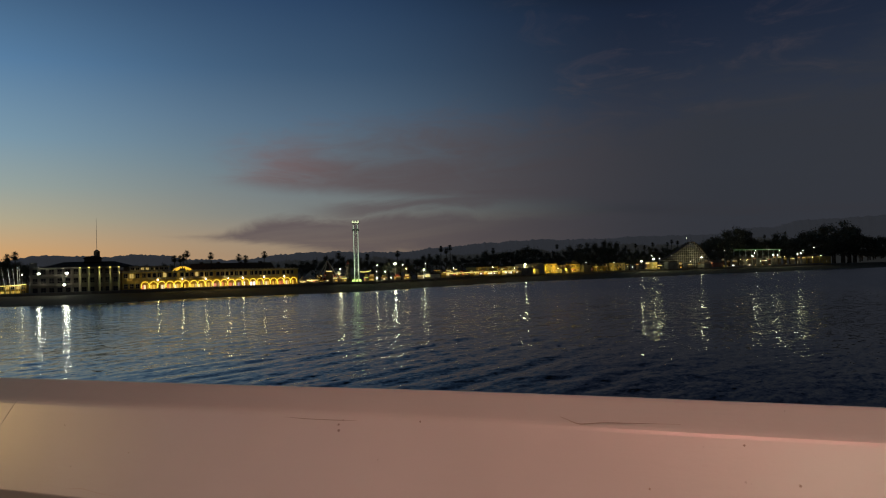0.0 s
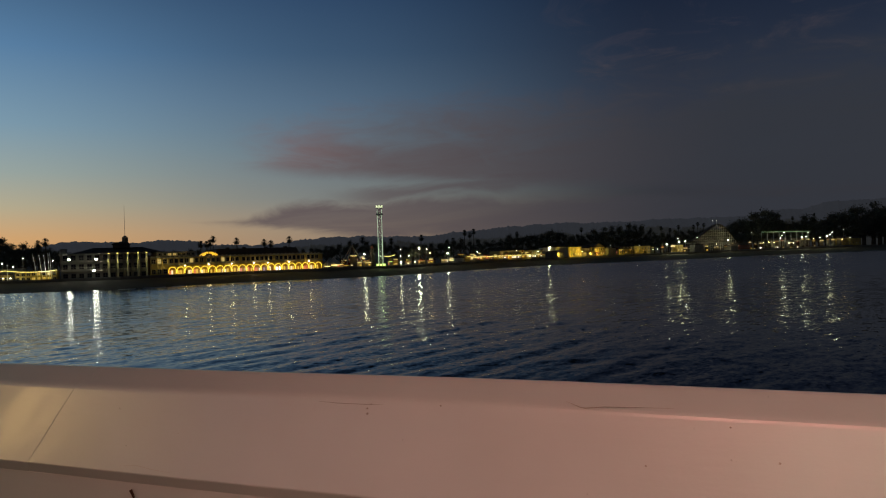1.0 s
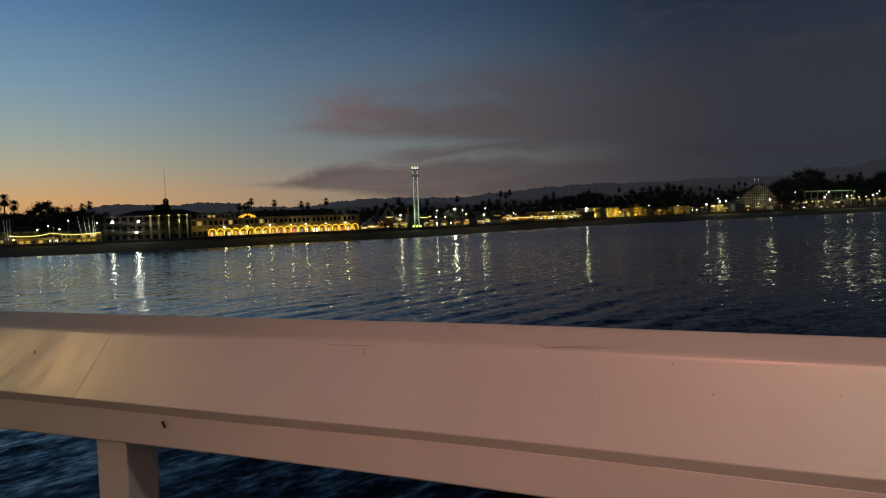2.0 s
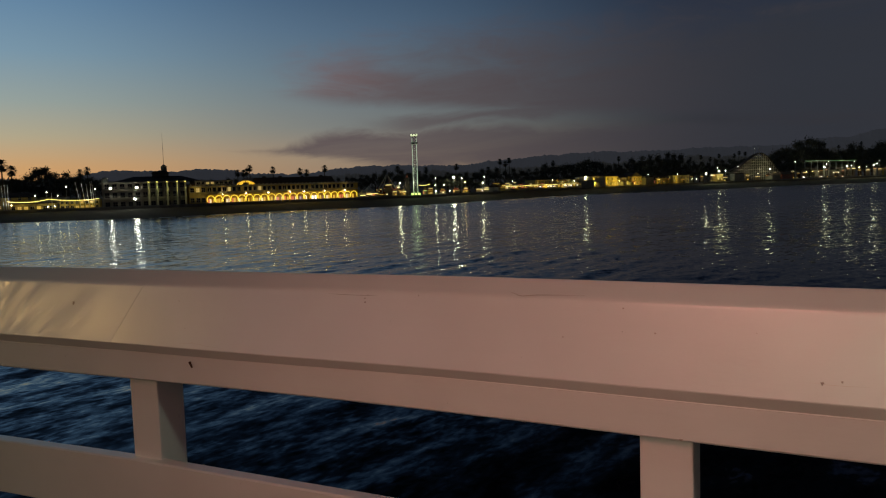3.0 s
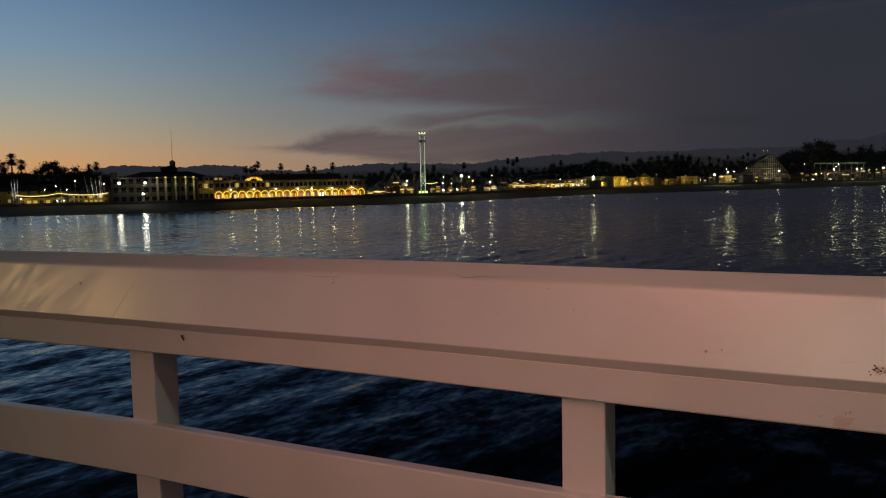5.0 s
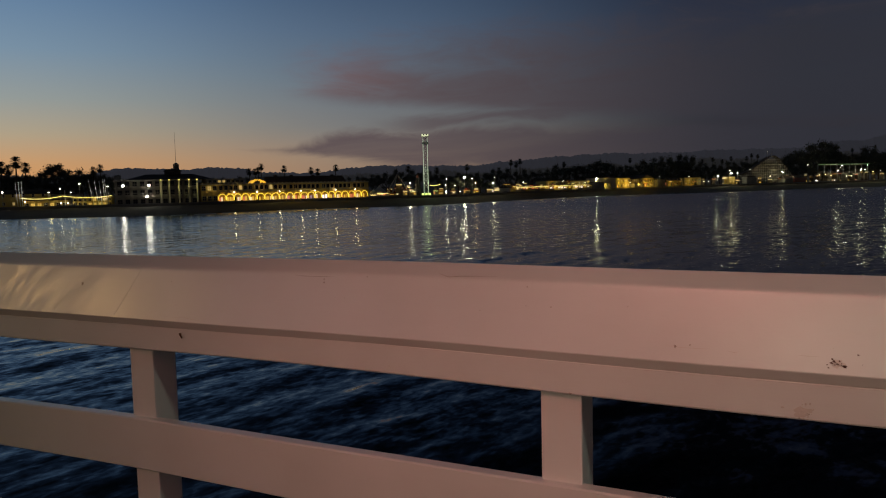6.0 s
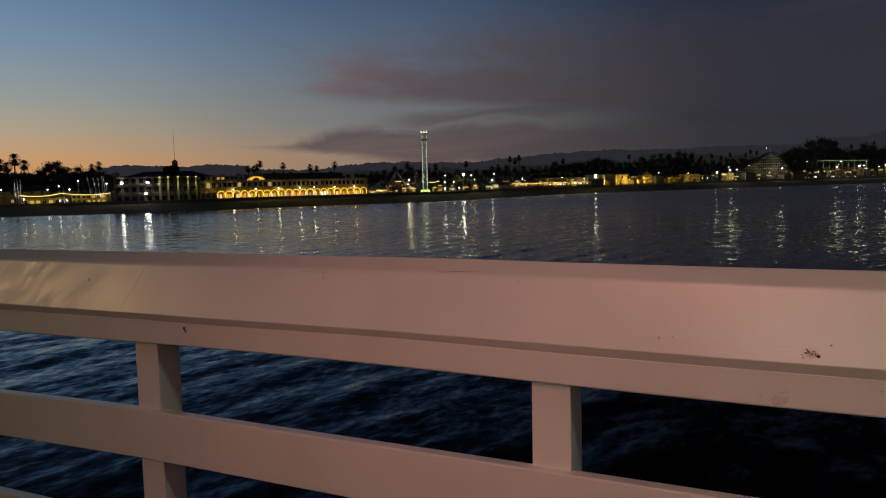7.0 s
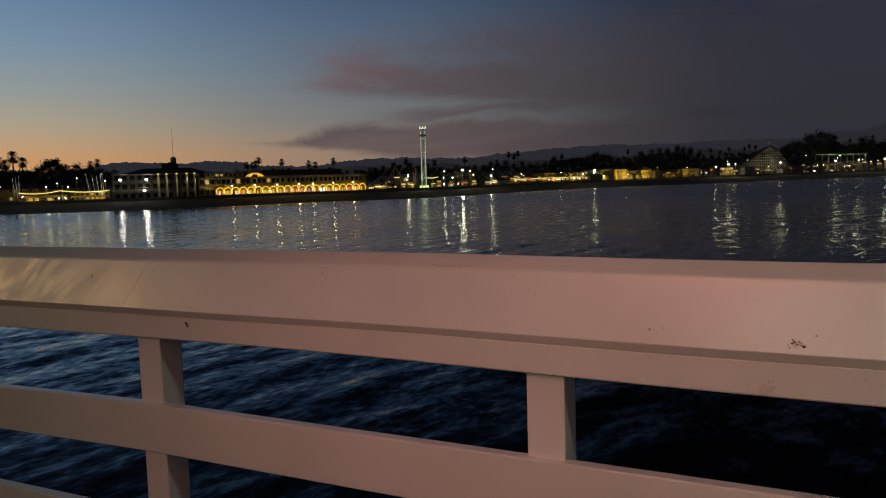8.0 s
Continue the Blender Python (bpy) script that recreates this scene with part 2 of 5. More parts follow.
    k.plug(u.inputs[1], tilt.outputs[0])
    nrm = k.node("ShaderNodeVectorMath", operation="NORMALIZE")
    k.plug(nrm.inputs[0], u.outputs[0])
    b = k.node("ShaderNodeBsdfPrincipled")
    b.inputs["Base Color"].default_value = (0.0012, 0.0035, 0.006, 1)
    k.plug(b.inputs["Roughness"], k.math("ADD", 0.05, k.math("MULTIPLY", k.smooth(reach, 30.0, 140.0), 0.065)))
    b.inputs["IOR"].default_value = 1.33
    k.plug(b.inputs["Normal"], nrm.outputs[0])
    t.links.new(b.outputs[0], k.node("ShaderNodeOutputMaterial").inputs[0])
    return m


PAINT = white_paint()
WATER = sea()
SAND = surface("beach_sand", (0.11, 0.09, 0.065), 0.95, 0.3, 0.35, 0.4)
DECKWOOD = surface("deck_timber", (0.16, 0.12, 0.09), 0.85, 4, 0.4, 0.5)
FOAM = surface("surf_foam", (0.75, 0.77, 0.8), 0.8, 0.6, 0.3, 0.3)
RUST = surface("rusty_iron", (0.10, 0.035, 0.018), 0.9, 60, 0.5, 0.6)
STAIN = surface("water_stained_paint", (0.65, 0.58, 0.52), 0.55, 40, 0.25, 0.1)
SPLIT = surface("bare_wood_split", (0.50, 0.42, 0.36), 0.9, 60, 0.5, 0.5)
STUCCO = surface("ochre_stucco", (0.64, 0.47, 0.14), 0.85, 0.8, 0.25, 0.25)
STUCCO_PALE = surface("cream_stucco", (0.56, 0.50, 0.38), 0.85, 0.8, 0.25, 0.25)
STUCCO_GREY = surface("grey_plaster", (0.30, 0.29, 0.26), 0.85, 0.8, 0.3, 0.25)
DARKWALL = surface("dark_wall", (0.26, 0.23, 0.18), 0.85, 0.8, 0.3, 0.25)
ROOF = surface("dark_roofing", (0.09, 0.07, 0.06), 0.8, 1.5, 0.35, 0.3)
WHITEWOOD = surface("white_trestle_timber", (0.42, 0.38, 0.31), 0.7, 1.0, 0.3, 0.2)
STEEL = surface("grey_steel", (0.30, 0.30, 0.29), 0.5, 2.0, 0.3, 0.1, metal=0.6)
WHITESTEEL = surface("white_painted_steel", (0.75, 0.76, 0.72), 0.5, 2.0, 0.2, 0.1)
REDSTEEL = surface("red_painted_steel", (0.30, 0.07, 0.04), 0.5, 2.0, 0.3, 0.1)
CANVAS = surface("white_canvas", (0.70, 0.68, 0.62), 0.9, 1.0, 0.2, 0.2)
PANE = surface("dark_window_glass", (0.015, 0.015, 0.016), 0.12, 1.0, 0.3, 0.0, spec=0.3)
BARK = surface("palm_bark", (0.09, 0.07, 0.05), 0.95, 2.0, 0.4, 0.5)
LEAF = surface("evergreen_foliage", (0.12, 0.12, 0.085), 0.8, 1.0, 0.3, 0.0, island=0.4)
FROND = surface("palm_fronds", (0.11, 0.11, 0.075), 0.7, 1.0, 0.3, 0.0, island=0.4)
G_WHITE = glow("floodlight_lens", (1.0, 0.96, 0.82), 38)
G_COOL = glow("cool_lamp_lens", (0.97, 1.0, 0.74), 40)
G_WARM = glow("sodium_lamp_lens", (1.0, 0.66, 0.25), 26)
G_SMALL = glow("small_white_bulb", (1.0, 0.93, 0.70), 14)
G_LANTERN = glow("lantern_glass", (1.0, 0.86, 0.55), 22)
G_ARCH = glow("arch_light_tube", (1.0, 0.66, 0.05), 1.9)
G_STRING = glow("festoon_bulbs", (1.0, 0.76, 0.18), 1.4)
G_STALL = glow("stall_strip_light", (1.0, 0.68, 0.22), 2.2)
G_SHOPW = glow("lit_shop_window_white", (1.0, 0.74, 0.42), 0.95)
G_BRIGHT = glow("bright_shop_sign", (1.0, 0.86, 0.80), 1.8)
G_SHOPY = glow("lit_shop_window_yellow", (1.0, 0.58, 0.07), 0.7)
G_SHOPR = glow("lit_shop_window_red", (1.0, 0.22, 0.10), 0.6)
G_SHOPB = glow("lit_shop_window_violet", (0.9, 0.6, 0.9), 0.3)
G_ROOM = glow("lit_room_window", (1.0, 0.66, 0.20), 0.45)
G_DOME = glow("lit_glass_dome", (1.0, 0.52, 0.03), 1.1)
G_TOWER = glow("tower_light_strip", (0.84, 1.0, 0.72), 0.55)
G_CROWN = glow("tower_crown_lights", (0.95, 1.0, 0.60), 0.8)
G_BASE = glow("tower_base_lights", (0.75, 1.0, 0.22), 1.6)
G_GREEN = glow("green_light_tube", (0.25, 0.9, 0.22), 0.12)

# ---------------------------------------------------------------- mesh helpers


def mesh_of(bm, name, smooth=False):
    me = bpy.data.meshes.new(name)
    bm.normal_update()
    if smooth:
        for f in bm.faces:
            f.smooth = True
    bm.to_mesh(me)
    bm.free()
    return me


def part(name, bm, material, parent=None, label="", smooth=False):
    """Links a bmesh (or a ready mesh) as one mesh object under a thing or a part."""
    me = bm if isinstance(bm, bpy.types.Mesh) else mesh_of(bm, name, smooth)
    if not me.materials:
        me.materials.append(material)
    ob = new(name, me)
    if parent is not None:
        ob.parent = parent
    if label:
        ob["label"] = label
    return ob


def thing(name, m, label, category, group="", kind=""):
    ob = new(name)
    ob.empty_display_size = 0.5
    ob.matrix_world = m
    return tagged(ob, label, category, group, kind)


def box(bm, x0, y0, z0, x1, y1, z1, bevel=0.0):
    vs = [bm.verts.new((x, y, z)) for z in (z0, z1) for y in (y0, y1) for x in (x0, x1)]
    fs = [bm.faces.new([vs[i] for i in q]) for q in ((0, 2, 3, 1), (4, 5, 7, 6), (0, 1, 5, 4), (2, 6, 7, 3), (0, 4, 6, 2), (1, 3, 7, 5))]
    if bevel:
        es = list({e for f in fs for e in f.edges})
        bmesh.ops.bevel(bm, geom=es, offset=bevel, segments=2, affect="EDGES", profile=0.6)
    return bm


def rod(bm, a, b, r0, r1=None, seg=8, caps=True):
    a, b = Vector(a), Vector(b)
    r1 = r0 if r1 is None else r1
    q = (b - a).to_track_quat("Z", "Y")
    rings = []
    for c, r in ((a, r0), (b, r1)):
        rings.append([bm.verts.new(c + q @ Vector((r * math.cos(i * 2 * math.pi / seg), r * math.sin(i * 2 * math.pi / seg), 0))) for i in range(seg)])
    for i in range(seg):
        j = (i + 1) % seg
        bm.faces.new((rings[0][i], rings[0][j], rings[1][j], rings[1][i]))
    if caps:
        bm.faces.new(rings[0][::-1])
        bm.faces.new(rings[1])
    return bm


def ball(bm, c, r, flat=1.0, seg=10, rings=6):
    c = Vector(c)
    top, bot = bm.verts.new(c + Vector((0, 0, r * flat))), bm.verts.new(c - Vector((0, 0, r * flat)))
    rows = []
    for i in range(1, rings):
        a = math.pi * i / rings
        rows.append([bm.verts.new(c + Vector((r * math.sin(a) * math.cos(2 * math.pi * j / seg), r * math.sin(a) * math.sin(2 * math.pi * j / seg), r * flat * math.cos(a)))) for j in range(seg)])
    for j in range(seg):
        n = (j + 1) % seg
        bm.faces.new((top, rows[0][j], rows[0][n]))
        bm.faces.new((bot, rows[-1][n], rows[-1][j]))
        for u, v in zip(rows, rows[1:]):
            bm.faces.new((u[j], v[j], v[n], u[n]))
    return bm


EYE = (0.0, -1.6)


def site(az, d, z=0.0, turn=0.0):
    """A place d metres off at a bearing (degrees anticlockwise from the pier's outward side); its y axis points away inland."""
    a = radians(az)
    return pose(EYE[0] - d * math.sin(a), EYE[1] + d * math.cos(a), z, 0, 0, az + turn)


TOWN = [(-60, 2600), (-14, 1500), (-8, 1080), (-3, 909), (2.5, 760), (7.9, 669), (17.7, 491), (25, 380), (28, 358), (32, 348), (37.5, 341), (42, 324), (46, 314), (50, 321), (56.5, 331), (75, 345), (100, 420), (140, 900)]


SHORE = [(-60, 2300), (-14, 1200), (-8, 860), (-2.6, 715), (2.4, 645), (7.8, 562), (13.5, 520), (17.7, 478)] + TOWN[7:]


def along(line, az):
    return float(np.interp(az, [q[0] for q in line], [q[1] for q in line]))


def shore(az):
    """How far off the water's edge lies at a bearing."""
    return along(SHORE, az)


def town(az):
    """How far off the line lies by which the promenade is set out; the beach is wider where the water's edge stays seaward of it."""
    return along(TOWN, az)


# ---------------------------------------------------------------- sea, beach, hills
def wave_field(tile, n, shortest, longest, seed):
    """Heights of a wind-driven sea on a square that repeats, by a directional wave spectrum."""
    rng = np.random.default_rng(seed)
    k1 = np.fft.fftfreq(n, tile / n) * 2 * np.pi
    kx, ky = np.meshgrid(k1, k1, indexing="ij")
    k = np.hypot(kx, ky) + 1e-9
    th = np.arctan2(ky, kx) - radians(171)
    spread = np.abs(np.cos(th)) ** 3 + 0.12
    lo, hi = 2 * np.pi / longest, 2 * np.pi / shortest
    amp = k ** -2.15 * spread * np.exp(-(lo / k) ** 4) * np.exp(-(k / hi) ** 2)
    spec = amp * (rng.normal(size=k.shape) + 1j * rng.normal(size=k.shape))
    h = np.real(np.fft.ifft2(spec))
    h /= np.std(np.gradient(h, tile / n, axis=0)) / 0.062
    return h + 2.2 * h * np.abs(h)


def water_patch(azs, rs, field, tile):
    """Points and faces of a fan of water between bearings azs and distances rs, raised into waves."""
    n = field.shape[0]
    A, R = np.meshgrid(np.radians(azs), rs)
    X, Y = EYE[0] - R * np.sin(A), EYE[1] + R * np.cos(A)
    u, v = (X / tile % 1.0) * n, (Y / tile % 1.0) * n
    iu, iv = np.floor(u).astype(int), np.floor(v).astype(int)
    fu, fv = u - iu, v - iv
    i0, i1, j0, j1 = iu % n, (iu + 1) % n, iv % n, (iv + 1) % n
    Z = field[i0, j0] * (1 - fu) * (1 - fv) + field[i1, j0] * fu * (1 - fv) + field[i0, j1] * (1 - fu) * fv + field[i1, j1] * fu * fv
    gust = np.sin(X * 0.11 + 1.3 * np.sin(Y * 0.05)) * np.sin(Y * 0.083 + 0.7)
    Z *= (0.85 + 0.3 * gust) * np.clip((1500 - R) / 300, 0, 1) * np.clip(R / 6, 0, 1) * np.interp(R, [0, 15, 40, 120, 260, 700], [0.55, 0.55, 0.55, 0.45, 0.40, 0.35])
    # a boat's wash: long crests running out from the pier
    u = X * 0.988 - Y * 0.155 + 0.5 * np.sin(Y * 0.07 + X * 0.03)
    w = np.sin(u * 1.37) + 0.35 * np.cos(u * 2.74 + 0.4) + 0.4 * np.sin(u * 2.13 + 0.05 * Y)
    Z += 0.036 * w * np.interp(R, [14, 30, 50, 95, 150], [0.25, 0.5, 1.0, 0.8, 0.0]) * (0.55 + 0.45 * np.sin(X * 0.06 + Y * 0.035 + 1.0))
    nr, na = X.shape
    i = np.arange(nr - 1)[:, None] * na + np.arange(na - 1)[None, :]
    faces = np.stack([i, i + 1, i + 1 + na, i + na], -1).reshape(-1, 4)[:, ::-1]
    return np.stack([X, Y, Z], -1).reshape(-1, 3), faces


def water_sheet():
    tile = 56.0
    field = wave_field(tile, 640, 0.55, 9.0, 5)
    field = field - field.mean()
    around = np.concatenate([np.arange(-180, -20, 8.0), np.arange(-20, 76, 0.21), np.arange(76, 180, 8.0), [180.0]])
    near = np.concatenate([[0.0], np.geomspace(2.0, 8.0, 12)[:-1], np.geomspace(8.0, 70, 380)[:-1], np.arange(70, 390.3, 0.5)])
    bay = np.arange(-14, 24.1, 0.21)
    rest = np.concatenate([np.arange(24, 76, 1.0), np.arange(76, 346, 6.0), [346.0]])
    pieces = [water_patch(around, near, field, tile), water_patch(bay, np.arange(390, 1000.2, 0.75), field, tile),
              water_patch(bay, np.geomspace(999.5, 4900, 24), field, tile), water_patch(rest, np.geomspace(390, 4900, 40), field, tile)]
    verts, faces, base = [], [], 0
    for v, f in pieces:
        verts.append(v)
        faces.append(f + base)
        base += len(v)
    me = bpy.data.meshes.new("water")
    me.from_pydata(np.concatenate(verts).tolist(), [], np.concatenate(faces).tolist())
    me.polygons.foreach_set("use_smooth", [True] * len(me.polygons))
    me.materials.append(WATER)
    return tagged(new("water", me), "dark rippled sea water at dusk under the pier", "water", kind="structure")


water_sheet()


def land_sheet():
    azs = np.concatenate([np.arange(-60, -10, 2.0), np.arange(-10, 62, 0.5), np.arange(62, 141, 3.0)])
    steps = [(-25, -1.2), (0, -0.02), (6, 0.5), (18, 1.3), (32, 2.4), (42, 3.1), (60, 3.4), (120, 3.6), (300, 4.0), (700, 8), (1600, 14)]
    verts, faces = [], []
    for a in azs:
        w = shore(a) + 2.2 * noise.noise((a * 0.35, 0.3, 0)) + 1.1 * noise.noise((a * 1.4, 4.3, 0))
        for k, (o, z) in enumerate(steps):
            r = min(w + o + (town(a) - shore(a)) * min(1.0, max(0.0, o / 32)), 4850 - 80 * (len(steps) - k))
            zz = z + (0.25 * noise.noise((a * 0.9, o * 0.05, 2)) if 3 < o < 60 else 0)
            verts.append((EYE[0] - r * math.sin(radians(a)), EYE[1] + r * math.cos(radians(a)), zz))
    n = len(steps)
    for i in range(len(azs) - 1):
        for k in range(n - 1):
            faces.append((i * n + k, i * n + k + 1, (i + 1) * n + k + 1, (i + 1) * n + k))
    me = bpy.data.meshes.new("ground")
    me.from_pydata(verts, [], faces)
    me.polygons.foreach_set("use_smooth", [True] * len(me.polygons))
    me.materials.append(SAND)
    tagged(new("ground", me), "dark sandy beach rising to the flat boardwalk ground", "beach", kind="structure")


land_sheet()


def surf_line():
    bm = bmesh.new()
    rng = random.Random(3)
    a = -6.0
    while a < 58:
        ln = rng.uniform(0.5, 2.4)
        if rng.random() < 0.62:
            n = 10
            prev = None
            for i in range(n + 1):
                b = a + ln * i / n
                d = shore(b) + 2.2 * noise.noise((b * 0.35, 0.3, 0)) + 1.1 * noise.noise((b * 1.4, 4.3, 0)) - 3.4 + 1.5 * noise.noise((b * 2.0, 8, 1))
                wd = (0.3 + 2.0 * math.sin(math.pi * i / n)) * rng.uniform(0.5, 1.2)
                pts = []
                for r, z in ((d - wd, 0.04), (d, 0.22), (d + wd * 1.2, 0.10)):
                    pts.append(bm.verts.new((EYE[0] - r * math.sin(radians(b)), EYE[1] + r * math.cos(radians(b)), z)))
                if prev:
                    for u in range(2):
                        bm.faces.new((prev[u], pts[u], pts[u + 1], prev[u + 1]))
                prev = pts
        a += ln + rng.uniform(0.1, 1.2)
    ob = part("surf_foam", bm, FOAM)
    tagged(ob, "thin broken line of pale surf along the beach", "surf", kind="stuff")


surf_line()


def hill_material(name, colour, haze_glow):
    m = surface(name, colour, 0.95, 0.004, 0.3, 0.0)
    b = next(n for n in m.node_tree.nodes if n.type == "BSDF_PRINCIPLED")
    # distance haze is put into the hill's colour as an even glow
    b.inputs["Emission Color"].default_value = (*haze_glow, 1)
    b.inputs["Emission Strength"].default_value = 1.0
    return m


def hills(name, d, ridge, mat, rough, seed, label):
    """A far wooded ridge: crest heights by bearing, with a bumpy tree line, falling to the plain in front."""
    azs = np.arange(-14, 66, 0.1)
    verts, faces = [], []
    for a in azs:
        e = float(np.interp(a, [r[0] for r in ridge], [r[1] for r in ridge]))
        e += rough * (noise.noise((a * 0.55, seed, 0)) * 1.2 + noise.noise((a * 2.3, seed, 5)) * 0.5 + abs(noise.noise((a * 9, seed, 9))) * 1.0)
        top = 8.6 + d * math.tan(radians(e))
        for back, f in ((-500, 0.0), (-260, 0.45), (-90, 0.86), (0, 1.0), (260, 0.6)):
            r = d + back
            verts.append((EYE[0] - r * math.sin(radians(a)), EYE[1] + r * math.cos(radians(a)), 2 + (top - 2) * f))
    for i in range(len(azs) - 1):
        for k in range(4):
            faces.append((i * 5 + k, i * 5 + k + 1, (i + 1) * 5 + k + 1, (i + 1) * 5 + k))
    me = bpy.data.meshes.new(name)
    me.from_pydata(verts, [], faces)
    me.polygons.foreach_set("use_smooth", [True] * len(me.polygons))
    me.materials.append(mat)
    tagged(new(name, me), label, "hills", kind="structure")


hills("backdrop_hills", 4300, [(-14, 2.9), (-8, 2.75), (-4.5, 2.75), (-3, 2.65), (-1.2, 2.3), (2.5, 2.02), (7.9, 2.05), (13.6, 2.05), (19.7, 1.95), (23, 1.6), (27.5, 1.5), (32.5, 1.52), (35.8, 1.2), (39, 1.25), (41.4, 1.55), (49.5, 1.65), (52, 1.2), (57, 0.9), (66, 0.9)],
      hill_material("hills_haze_glow", (0.05, 0.055, 0.06), lin(40, 40, 45)), 0.13, 1.5, "hazy blue wooded hills along the horizon")
# this ridge's haze glow also lifts the dark gaps behind the buildings
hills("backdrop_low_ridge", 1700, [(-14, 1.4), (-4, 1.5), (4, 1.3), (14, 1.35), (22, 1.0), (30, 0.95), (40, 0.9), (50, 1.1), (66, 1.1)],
      hill_material("dark_ridge_haze_glow", (0.03, 0.035, 0.035), lin(30, 29, 29)), 0.22, 7.5, "dark wooded ridge behind the town")

# ---------------------------------------------------------------- railing
CAP = [(-0.0262, 8.2340), (-0.0400, 8.2540), (-0.0405, 8.2565), (-0.0056, 8.3865), (-0.0040, 8.3905), (-0.0014, 8.3938), (0.0020, 8.3965), (0.036, 8.4175), (0.0415, 8.420), (0.050, 8.4195), (0.104, 8.398), (0.108, 8.392), (0.108, 8.2340)]
railing = thing("pier_railing", pose(0, 0, DECK), "white painted timber railing along the pier edge", "railing")


def rail_piece(name, bm, label=""):
    bmesh.ops.translate(bm, verts=bm.verts, vec=(0, 0, -DECK))
    return part(name, bm, PAINT, railing, label)


def board(name, x0, x1, y0, y1, z0, z1, drop=0.0, bow=0.0):
    """A sawn board with eased arrises, its far run beyond the joint sinking a little."""
    bm = bmesh.new()
    c = 0.0035
    prof = [(y0, z0 + c), (y0, z1 - c), (y0 + c, z1), (y1 - c, z1), (y1, z1 - c), (y1, z0 + c), (y1 - c, z0), (y0 + c, z0)]
    rows = []
    for x in np.linspace(x0, x1, 130):
        w = 0.0012 * noise.noise((x * 1.3, z0 * 3, y0)) - drop * min(2.0, max(0.0, -1.80 - x) / 1.2) + bow * math.cos(math.pi * (x + 1.2) / 1.2)
        rows.append([bm.verts.new((x, y + w * 0.3, z + w)) for y, z in prof])
    for u, v in zip(rows, rows[1:]):
        for i in range(8):
            j = (i + 1) % 8
            bm.faces.new((u[i], u[j], v[j], v[i]))
    bm.faces.new(rows[0][::-1])
    bm.faces.new(rows[-1])
    return rail_piece(name, bm)


def cap_bow(x):
    """How far the cap has bowed out of line at x."""
    return 0.0015 * noise.noise((x * 1.7, 3.1, 0)) + 0.0015 * math.cos(math.pi * (x + 1.2) / 1.2)


def cap_board(x0, x1, cut0, cut1, proud):
    bm = bmesh.new()
    steps = np.linspace(x0, x1, max(2, int((x1 - x0) / 0.12)))
    zt = 8.420
    rows = []
    for i, x in enumerate(steps):
        c = cut0 if i == 0 else cut1 if i == len(steps) - 1 else 0
        wob = cap_bow(x)
        rows.append([bm.verts.new((x + c * (z - zt), y - proud + wob, z + wob)) for y, z in CAP])
    n = len(CAP)
    for u, v in zip(rows, rows[1:]):
        for i in range(n):
            j = (i + 1) % n
            bm.faces.new((u[i], u[j], v[j], v[i]))
    bm.faces.new(rows[0][::-1])
    bm.faces.new(rows[-1])
    rail_piece("cap_board", bm)


cap_board(-1.735, 6.74, 0.62, 0.0, 0.0)
cap_board(-9.2, -1.7351, 0.0, 0.62, 0.0005)
board("fascia_board", -9.2, 6.74, -0.0271, 0.012, 8.1671, 8.2375, 0.0, 0.0042)
board("middle_rail", -9.2, 6.74, -0.0224, 0.0141, 7.8254, 7.970, 0.024)
board("lower_rail", -9.2, 6.74, -0.0224, 0.0141, 7.485, 7.625, 0.012)
post_bm = bmesh.new()
box(post_bm, 0, 0, -0.25, 0.0891, 0.0832, 8.2547 - DECK, 0.004)
post_me = mesh_of(post_bm, "post")
for i in range(-7, 7):
    part("post", post_me, PAINT, railing).location = (-0.6088 + 1.2176 * i, 0, 0)


def face_point(x, s, lift=0.0):
    """A point on the cap's leaning face: s runs from its upper arris (0) to its lower edge (1)."""
    y, z = -0.0030 + s * (-0.0377), 8.393 + s * (8.2547 - 8.393)
    w = cap_bow(x) + 0.0004
    return Vector((x, y - 0.965 * lift + w - 0.0008, z + 0.26 * lift + w - DECK))


def blotch(name, centre, rx, rz, mat, seed, plane):
    """A small ragged patch of rust or bare wood, a skin proud of the paint."""
    bm = bmesh.new()
    rng = random.Random(seed)
    mid_v = bm.verts.new(plane(centre[0], centre[1], 0.0016))
    ring = []
    for i in range(18):
        a = 2 * math.pi * i / 18
        q = rng.uniform(0.45, 1.15)
        ring.append(bm.verts.new(plane(centre[0] + rx * q * math.cos(a), centre[1] + rz * q * math.sin(a), 0.0009)))
    for i in range(18):
        bm.faces.new((mid_v, ring[i], ring[(i + 1) % 18]))
    part(name, bm, mat, railing)


def halo_point(x, s, lift=0.0):
    return face_point(x, s, lift * 0.35)


def fascia_halo(x, z, lift=0.0):
    return fascia_point(x, z, lift * 0.35)


def fascia_point(x, z, lift=0.0):
    w = 0.0042 * math.cos(math.pi * (x + 1.2) / 1.2)
    return Vector((x, -0.0275 + 0.3 * w - lift, z + w - DECK))


